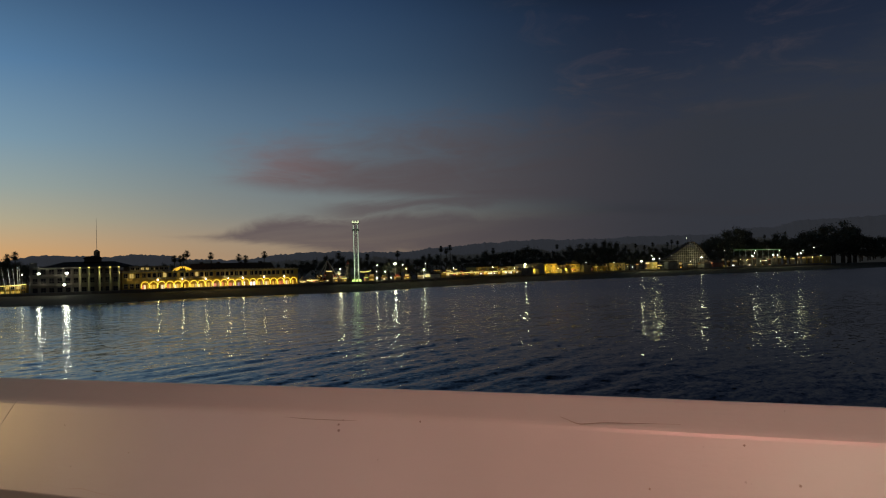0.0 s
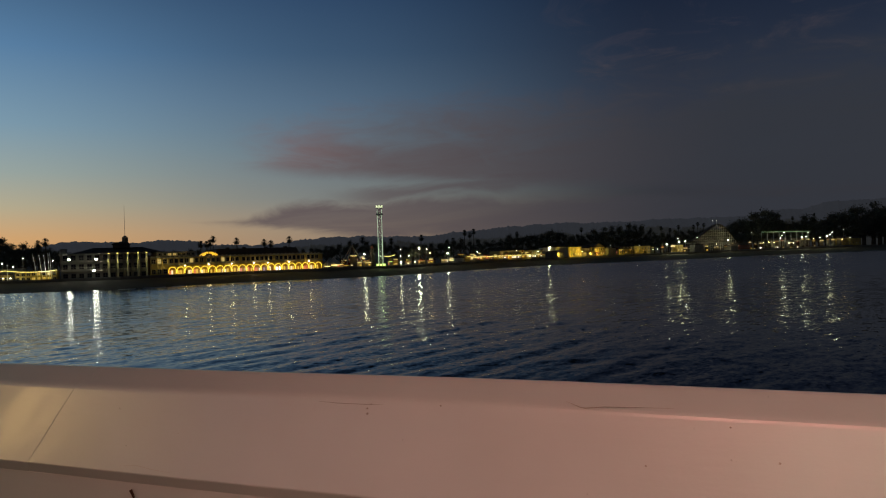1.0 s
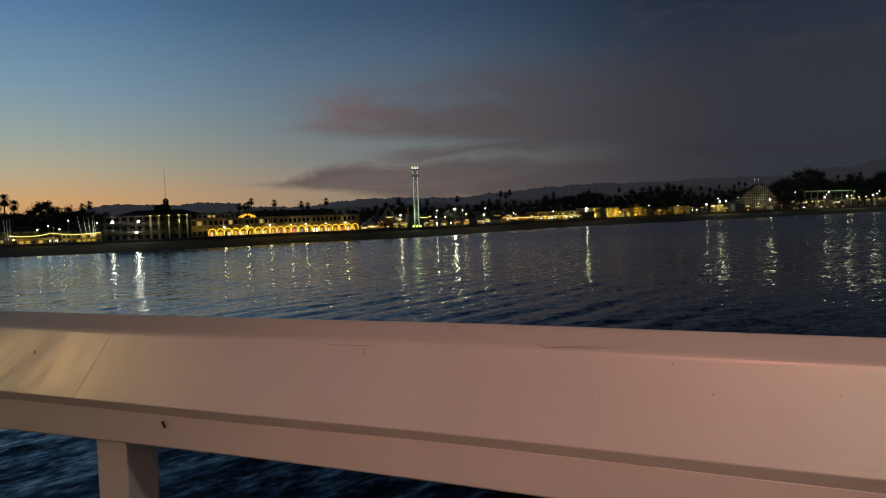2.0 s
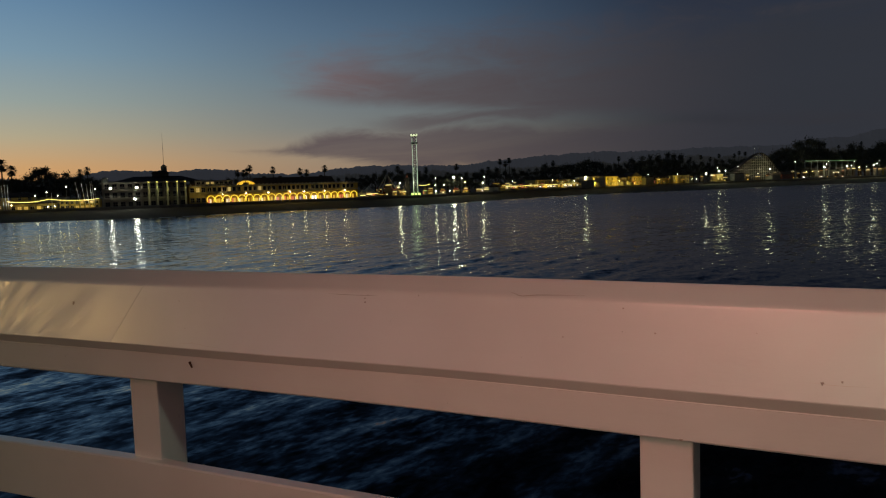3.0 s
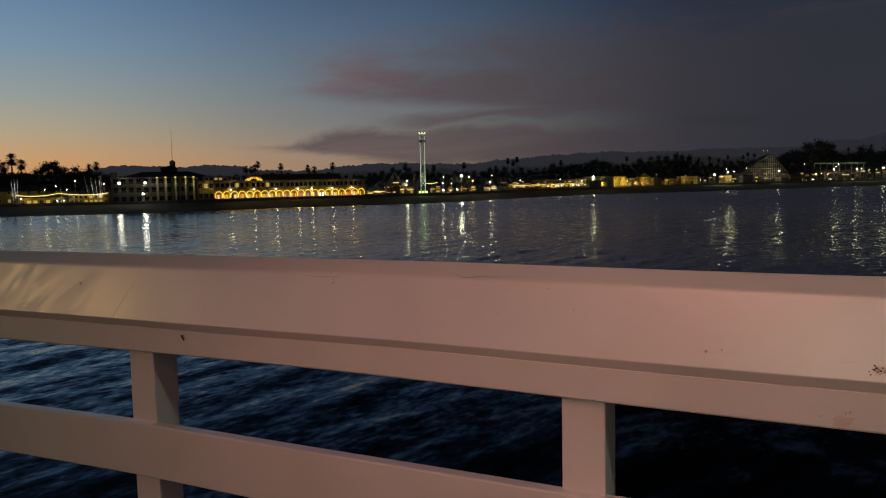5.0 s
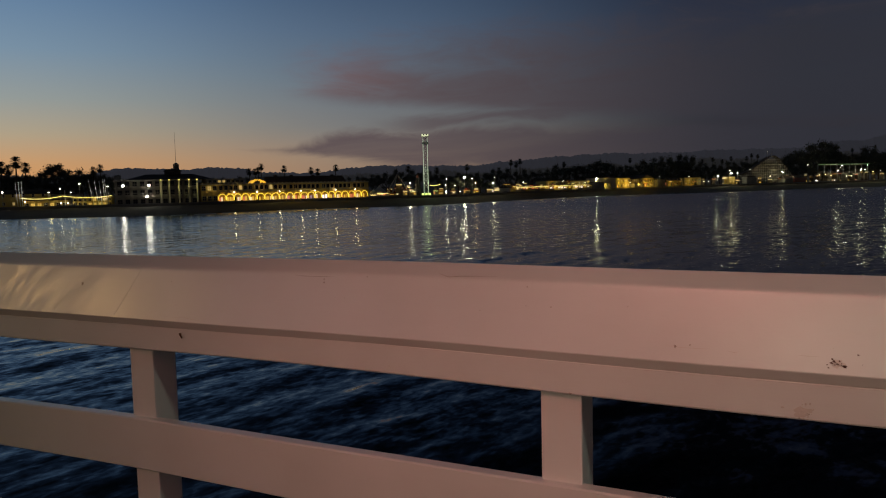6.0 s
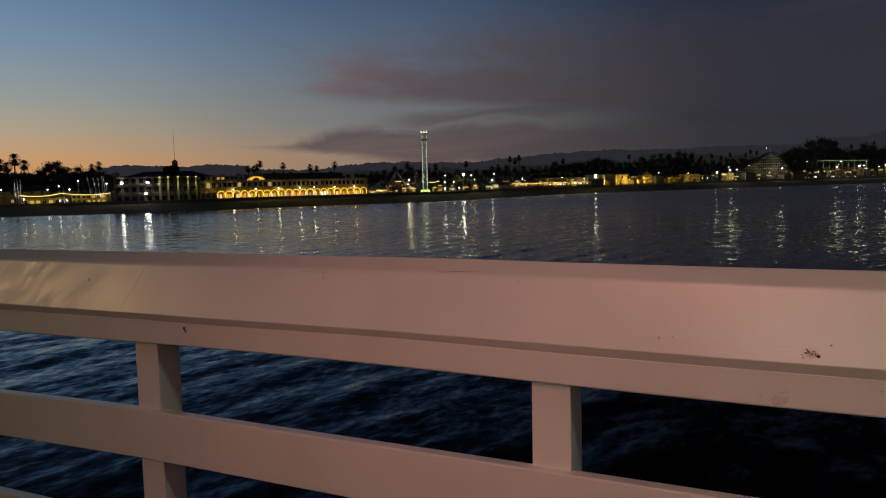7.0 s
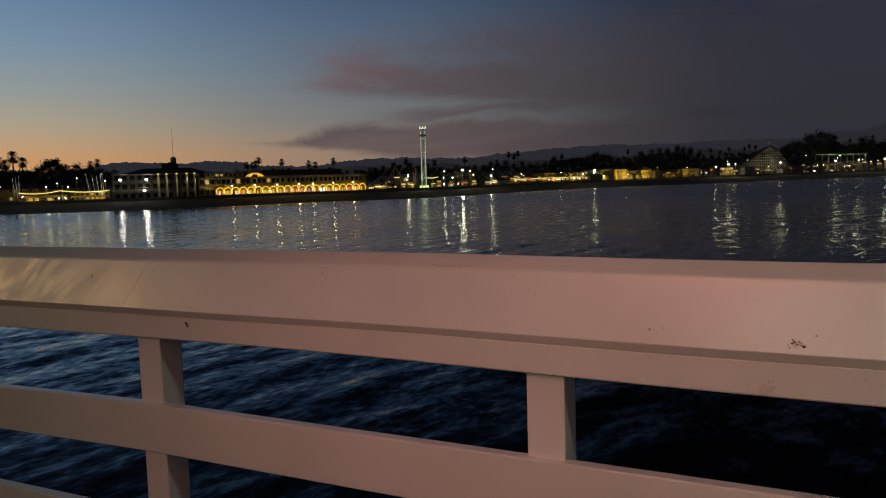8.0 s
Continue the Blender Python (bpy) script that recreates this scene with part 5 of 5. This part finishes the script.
for a, z, kind in ((17.96, 10.4, "small"), (15.57, 11.9, "big"), (11.16, 12.6, "small"), (9.17, 12.0, "small"), (7.26, 12.0, "big"), (6.4, 14.1, "big"), (6.0, 14.4, "mid"), (5.2, 17.5, "small"), (3.15, 14.6, "big"), (7.9, 7.6, "small"), (8.2, 7.6, "small"), (6.5, 16.8, "small"), (16.4, 9.2, "small"), (13.2, 8.0, "warm"), (3.9, 11.0, "small"), (11.25, 9.0, "warm")):
    street_lamp(a, dist(a, 46), z, kind, 4.6)


crng = random.Random(90)
a = 31.3
while a > -4.6:
    d = dist(a, crng.uniform(49, 58))
    z1 = 6.4 + crng.uniform(0, 3.4) + max(0.0, (10 - a) * 0.35)
    if not 27.6 < a < 28.5 and not 22.2 < a < 27.4:
        stall(a, d, crng.uniform(2.2, 4.6), z1, crng.choice((G_STALL, G_SHOPY, G_SHOPY, G_SHOPR)), crng.choice((DARKWALL, DARKWALL, STUCCO_GREY, STUCCO) if a > 9 else (DARKWALL, ROOF)), crng.choice(("small food booth with a lit counter", "small ticket booth under a pale awning", "little game booth with warm light inside")), 3.8)
    a -= crng.uniform(0.35, 0.85) * 380 / d * (1.0 if a > 9 else 1.7)
for a0, z0, a1, z1 in ((27.75, 9.4, 26.95, 9.8), (21.6, 7.5, 19.3, 7.4), (19.3, 7.4, 16.2, 8.0)):
    festoon(a0, z0, a1, z1, 0.4, dist(a0, 44))


def sea_wall():
    """The low promenade wall with its coping along the top of the beach."""
    root = thing("sea_wall", Matrix.Identity(4), "low concrete promenade wall above the beach", "wall", kind="structure")
    azs = np.arange(57.5, -5.0, -0.5)
    for name, o0, o1, z0, z1, mat in (("wall", 41.0, 41.6, 2.0, 4.1, DARKWALL), ("coping", 40.85, 41.75, 4.1, 4.3, STUCCO_GREY)):
        bm = bmesh.new()
        prev = None
        for q in azs:
            up = max(0.0, (12 - q) * 0.06)
            ring = []
            for o, z in ((o0, z0), (o0, z1 + up), (o1, z1 + up), (o1, z0)):
                p = site(q, town(q) + o, z).translation
                ring.append(bm.verts.new(p))
            if prev:
                for i in range(4):
                    j = (i + 1) % 4
                    bm.faces.new((prev[i], prev[j], ring[j], ring[i]))
            prev = ring
        part(name, bm, mat, root)


sea_wall()

# ---------------------------------------------------------------- wooden coaster
def coaster():
    m, w = span(5.75, 2.55, dist(5.75, 62), dist(2.55, 62), 5.0)
    root = thing("wooden_roller_coaster", m, "pale wooden coaster trestle rising to one peak", "roller coaster")

    def crest(t):
        return np.interp(t, [0, 0.12, 0.26, 0.38, 0.48, 0.56, 0.63, 0.70, 0.78, 0.86, 0.94, 1.0], [8.0, 10.5, 14.5, 18.7, 22.0, 24.4, 25.2, 23.6, 19.6, 14.8, 10.0, 7.0])

    n = 25
    for row in (0, 1):
        for i in range(n):
            t = i / (n - 1)
            h = float(crest(t))
            bm = bmesh.new()
            rod(bm, (0, 0, -0.5), (0, 0, h), 0.23, 0.23, 4)
            part("post", bm, WHITEWOOD, root).location = (t * w, row * 4.0, 0)
    z = 2.4
    while z < 23:
        ts = [t for t in np.linspace(0, 1, 101) if crest(t) > z]
        if ts:
            bm = bmesh.new()
            for y in (-0.25, 3.75):
                box(bm, ts[0] * w, y, z, ts[-1] * w, y + 0.12, z + 0.34)
            part("ledger", bm, WHITEWOOD, root)
        z += 2.4
    bm = bmesh.new()
    prev = None
    for t in np.linspace(0, 1, 60):
        row_v = [bm.verts.new((t * w, y, float(crest(t)) + dz)) for y, dz in ((-0.4, 0), (4.4, 0), (4.4, 0.4), (-0.4, 0.4))]
        if prev:
            for k in range(4):
                bm.faces.new((prev[k], prev[(k + 1) % 4], row_v[(k + 1) % 4], row_v[k]))
        prev = row_v
    part("track", bm, ROOF, root)
    for x in (0.53, 0.605):
        bm = bmesh.new()
        rod(bm, (x * w, 2, 23.0), (x * w, 2, 29.0), 0.12, 0.08, 6)
        part("flagpole", bm, WHITESTEEL, root)
        # glow added at the tip in place of light on pole and flag
        bm = bmesh.new()
        ball(bm, (x * w, 1.9, 29.2), 0.12, 1, 6, 4)
        part("tip_lamp", bm, G_SMALL, root, "small white glow added at the flagpole tip")
        bm = bmesh.new()
        vs = [[bm.verts.new((x * w + 0.15 + 0.2 * i, 2 + 0.15 * math.sin(i * 1.4) + e, 28.8 - k * 1.3 - 0.1 * i)) for k in (0, 1)] for i in range(4) for e in (0,)]
        for u, v in zip(vs, vs[1:]):
            bm.faces.new((u[0], u[1], v[1], v[0]))
        part("flag", bm, CANVAS, root, "pale flag")
    for x in (0.3, 0.6, 0.85):
        p = m @ Vector((x * w, -10, 3.0))
        lamp("coaster_floodlight", "SPOT", p, m @ Vector((x * w, 0, 9)), 1500, (1.0, 0.84, 0.52), 0.4, 95, 0.6)


coaster()


def flume():
    m, w = span(1.0, -2.0, dist(0.7, 60), dist(-1.9, 60), 5.5)
    root = thing("elevated_flume_ride", m, "raised flume on posts edged with green light", "fairground ride")
    bm = bmesh.new()
    box(bm, 0, 0, 15.6, w, 2.6, 16.6)
    part("trough", bm, ROOF, root)
    for i in range(9):
        bm = bmesh.new()
        rod(bm, (0, 0, 0), (0, 0, 15.6), 0.35, 0.3, 6)
        part("post", bm, STEEL, root).location = (w * (0.02 + 0.96 * i / 8), 1.3, 0)
    bm = bmesh.new()
    box(bm, 0, -0.25, 16.2, w, -0.02, 16.6)
    part("light_tube", bm, G_GREEN, root, "green light tube")
    bm = bmesh.new()
    box(bm, 1, 2.0, 0, w - 1, 9, 7.0)
    part("station", bm, DARKWALL, root)
    bm = bmesh.new()
    gable(bm, 1, w - 1, 2, 9, 7.0, 9.5)
    part("station_roof", bm, ROOF, root)


flume()
for a, z, kind in ((1.60, 21.0, "small"), (-0.18, 15.2, "big"), (-0.30, 18.0, "small"), (-0.42, 20.6, "mid"), (-1.5, 15.8, "big"), (-1.75, 16.2, "mid"), (-1.9, 20.6, "small"), (-2.6, 14.6, "small"), (-3.0, 16.4, "big"), (-3.2, 17.4, "mid"), (-3.35, 20.5, "small"), (-3.9, 12.0, "warm"), (-4.4, 14.0, "small"),
                   (0.9, 11.4, "warm"), (0.55, 11.4, "warm"), (0.2, 11.0, "warm"), (-0.7, 9.6, "small"), (-1.0, 9.6, "small"), (-2.2, 14.0, "warm"), (-1.25, 5.0, "small"), (-4.0, 23.5, "small")):
    street_lamp(a, dist(a, 48), z, kind, 4.0)
block("river_house", -3.9, -5.0, 15.5, STUCCO, "low lit pavilion near the river mouth", base=5.5, depth=9, extra=50, wins=((1.2, 6),), lit=0.5, seed=20, roof="along")
for a0, a1, z1, sd in ((-7.0, -7.6, 24, 21), (-7.8, -8.4, 25, 22), (-8.6, -9.2, 24, 23)):
    block("hillside_house", a0, a1, z1, STUCCO_PALE, "pale gabled house on the far bank", base=13, depth=10, extra=240, wins=((3.0, 3),), lit=0.1, seed=sd, roof="front", rise=4)

# ---------------------------------------------------------------- palms and trees


def palm_meshes(seed, h):
    rng = random.Random(seed)
    bm = bmesh.new()
    pts = [Vector((0.35 * math.sin(i * 0.5 + seed), 0, h * i / 8)) for i in range(9)]
    for i, (p, q) in enumerate(zip(pts, pts[1:])):
        rod(bm, p, q, 0.30 - 0.015 * i, 0.285 - 0.015 * i, 7, False)
    trunk = mesh_of(bm, "trunk")
    bm = bmesh.new()
    top = pts[-1]
    for k in range(150):
        a = rng.uniform(0, 2 * math.pi)
        up = rng.uniform(-1.15, 1.4)
        ln = rng.uniform(1.5, 2.3)
        drx = Vector((math.cos(a) * math.cos(up), math.sin(a) * math.cos(up), math.sin(up)))
        side = drx.cross(Vector((0, 0, 1))).normalized()
        stem = [top + drx * ln * t + Vector((0, 0, -0.55 * t * t)) for t in (0.1, 0.45, 0.75)]
        for f in range(7):
            w = (f - 3) / 3
            tip_p = stem[2] + (drx * (0.55 - 0.25 * abs(w)) + side * w * 0.8) * ln * 0.42 + Vector((0, 0, -0.25 * abs(w)))
            b0 = stem[2] - side * 0.16
            b1 = stem[2] + side * 0.16
            bm.faces.new([bm.verts.new(v) for v in (b0, b1, tip_p)])
        bm.faces.new([bm.verts.new(v) for v in (stem[0] - side * 0.04, stem[0] + side * 0.04, stem[2] + side * 0.04, stem[2] - side * 0.04)])
    # skirt of dead fronds
    for k in range(40):
        a = rng.uniform(0, 2 * math.pi)
        b = top + Vector((math.cos(a) * 0.3, math.sin(a) * 0.3, -rng.uniform(0.1, 0.6)))
        t = b + Vector((math.cos(a) * 0.7, math.sin(a) * 0.7, -rng.uniform(1.0, 1.9)))
        s = Vector((-math.sin(a), math.cos(a), 0)) * 0.22
        bm.faces.new([bm.verts.new(v) for v in (b - s, b + s, t)])
    bmesh.ops.translate(bm, verts=bm.verts, vec=-top)
    return trunk, mesh_of(bm, "crown"), tuple(top)


PALMS = {}


def palm(az, d, ztop, base=3.5, size=1.0):
    h = round((ztop - base) / 2) * 2
    v = int(abs(az * 10)) % 3
    if (h, v) not in PALMS:
        PALMS[h, v] = palm_meshes(v + h, h / 1.0)
    trunk, crown, top = PALMS[h, v]
    root = thing("palm_tree", site(az, d, base, az * 37 % 360), "tall fan palm dark against the evening sky", "palm", "boardwalk palms")
    root.scale = (size, size, (ztop - base) / h)
    part("trunk", trunk, BARK, root)
    head = part("crown", crown, FROND, root)
    head.location = top
    head.scale = (1, 1, size * h / (ztop - base))


for a, z in ((40.74, 19.4), (40.35, 19.2), (40.12, 20.0), (39.86, 22.0), (38.25, 20.6), (36.37, 19.4), (34.62, 20.6), (35.9, 18.6)):
    palm(a, 440, z, size=1.05)
for a, z, s in ((55.48, 25.0, 1.6), (56.35, 22.6, 1.6), (55.95, 21.5, 1.4), (54.95, 22.4, 1.4), (50.95, 20.6, 1.0), (50.5, 21.4, 1.1), (57.1, 24, 1.2)):
    palm(a, dist(a, 90), z, size=s)
for a, z in ((25.0, 22), (21.75, 26), (21.35, 24.5), (21.09, 27), (17.9, 25), (22.6, 20), (29.3, 21), (27.2, 20), (13.2, 29), (9.0, 27), (7.6, 30), (7.0, 28), (6.4, 31), (5.4, 31), (5.1, 34), (4.7, 33), (8.3, 28), (-1.0, 40), (-2.3, 44)):
    palm(a, dist(a, 170), z, 4.0, 1.2)


def tree_meshes(seed, conifer=False):
    """Trunk with limbs, and a ragged crown of many small leaf clumps with gaps; about 14 m tall."""
    rng = random.Random(seed)
    bm = bmesh.new()
    rod(bm, (0, 0, 0), (0.2, 0, 6.5), 0.45, 0.26, 8)
    cents = []
    for i in range(9):
        a = i * 2.4 + rng.uniform(-0.4, 0.4)
        z0 = rng.uniform(3.2, 6.4)
        ln = rng.uniform(2.4, 4.6)
        if conifer:
            e = Vector((math.cos(a) * ln * 0.45, math.sin(a) * ln * 0.45, 3.5 + i * 1.15))
        else:
            e = Vector((math.cos(a) * ln, math.sin(a) * ln, z0 + rng.uniform(1.5, 5.5)))
        rod(bm, (0.15, 0, z0), e, 0.16, 0.05, 5)
        cents.append(e)
    cents += [Vector((rng.uniform(-1.5, 1.5), rng.uniform(-1.5, 1.5), rng.uniform(9, 12.5))) for _ in range(5)]
    trunk = mesh_of(bm, "trunk")
    verts, faces = [], []
    for c in cents:
        r = rng.uniform(1.3, 2.3) * (0.75 if conifer else 1)
        for _ in range(150):
            v = Vector((rng.gauss(0, 0.46), rng.gauss(0, 0.46), rng.gauss(0, 0.36))) * r + c
            q = Vector((rng.uniform(-1, 1), rng.uniform(-1, 1), rng.uniform(-1, 1))).normalized()
            s = q.orthogonal().normalized()
            t = q.cross(s)
            w = rng.uniform(0.14, 0.36)
            k = len(verts)
            verts += [tuple(v - s * w), tuple(v + t * w * 0.7), tuple(v + s * w), tuple(v - t * w * 0.7)]
            faces.append((k, k + 1, k + 2, k + 3))
    me = bpy.data.meshes.new("crown")
    me.from_pydata(verts, [], faces)
    return trunk, me


TREES = [tree_meshes(40 + i, i == 3) for i in range(5)]


def tree(az, d, ztop, base=4.0, kind=0, wide=1.0):
    root = thing("tree", site(az, d, base, az * 53 % 360), "dark leafy tree behind the boardwalk", "tree", "town trees")
    s = (ztop - base) / 13.6
    root.scale = (s * wide, s * wide, s)
    part("trunk", TREES[kind][0], BARK, root)
    part("crown", TREES[kind][1], LEAF, root)


trng = random.Random(77)
TOPS = [(57.5, 1.2), (56, 1.3), (54.2, 1.15), (53.9, 1.5), (53.2, 1.75), (52.9, 1.6), (51.5, 1.45), (50.2, 1.2), (47, 0.9), (42.5, 1.0), (34, 0.9), (32, 0.95), (31, 1.15), (29.5, 1.3), (27, 1.0), (24, 0.95), (22.5, 1.2), (20, 0.95), (19, 1.1),
        (18.2, 1.3), (17.2, 1.45), (16, 1.5), (15.4, 1.9), (14.9, 1.55), (14.2, 1.3), (13.0, 1.2), (12.0, 1.65), (11.4, 1.9), (10.2, 1.95), (9.2, 1.75), (8.8, 1.3), (7.5, 1.2), (5, 1.3), (3.4, 1.3), (2.7, 1.9), (1.9, 2.0), (0.9, 2.25), (0.1, 2.15), (-0.4, 1.6), (-1.4, 1.5), (-2.1, 2.1), (-2.6, 1.6), (-3.4, 2.0), (-4.2, 2.1), (-5.0, 2.35), (-5.6, 2.5), (-6.2, 2.2), (-6.8, 1.6), (-8, 1.5), (-9.5, 1.6), (-12, 1.4)]
a = 57.5
while a > -11:
    e = float(np.interp(a, [t[0] for t in TOPS[::-1]], [t[1] for t in TOPS[::-1]]))
    d = dist(a, trng.uniform(120, 200))
    if a < -6.5:
        d = dist(a, 200)
    z1 = 8.6 + d * math.tan(radians((e + (0.18 if a > 49.5 else 0)) * trng.uniform(0.95, 1.12)))
    if z1 > 23:
        tree(a + 0.12, d - 9, 4 + (z1 - 4) * trng.uniform(0.45, 0.6), 4.0, trng.choice((0, 1, 2, 4)), 1.5)
    tree(a, d, z1, 4.0, trng.choice((0, 1, 2, 4)) if not 52.5 < a < 54.2 else 3, trng.uniform(0.75, 1.0))
    a -= trng.uniform(0.45, 0.8) * (350 / d) ** 0.35 * (0.6 if a > 49.5 else 1.0)
# small trees among the booths, lit by the lamps round them
for a, up, z1, w in ((26.2, 57, 12.0, 1.3), (25.6, 56, 13.6, 1.2), (24.75, 57, 14.2, 1.1), (24.0, 57, 12.2, 1.3), (23.3, 56, 11.6, 1.2), (21.2, 58, 12.0, 1.5), (20.6, 60, 12.6, 1.4), (7.6, 62, 13.0, 1.3), (1.3, 60, 19.0, 1.1), (0.75, 58, 15.0, 1.2), (-0.9, 62, 14.0, 1.4)):
    tree(a, dist(a, up), z1, 3.8, (0, 1, 2, 4)[int(a * 10) % 4], w)
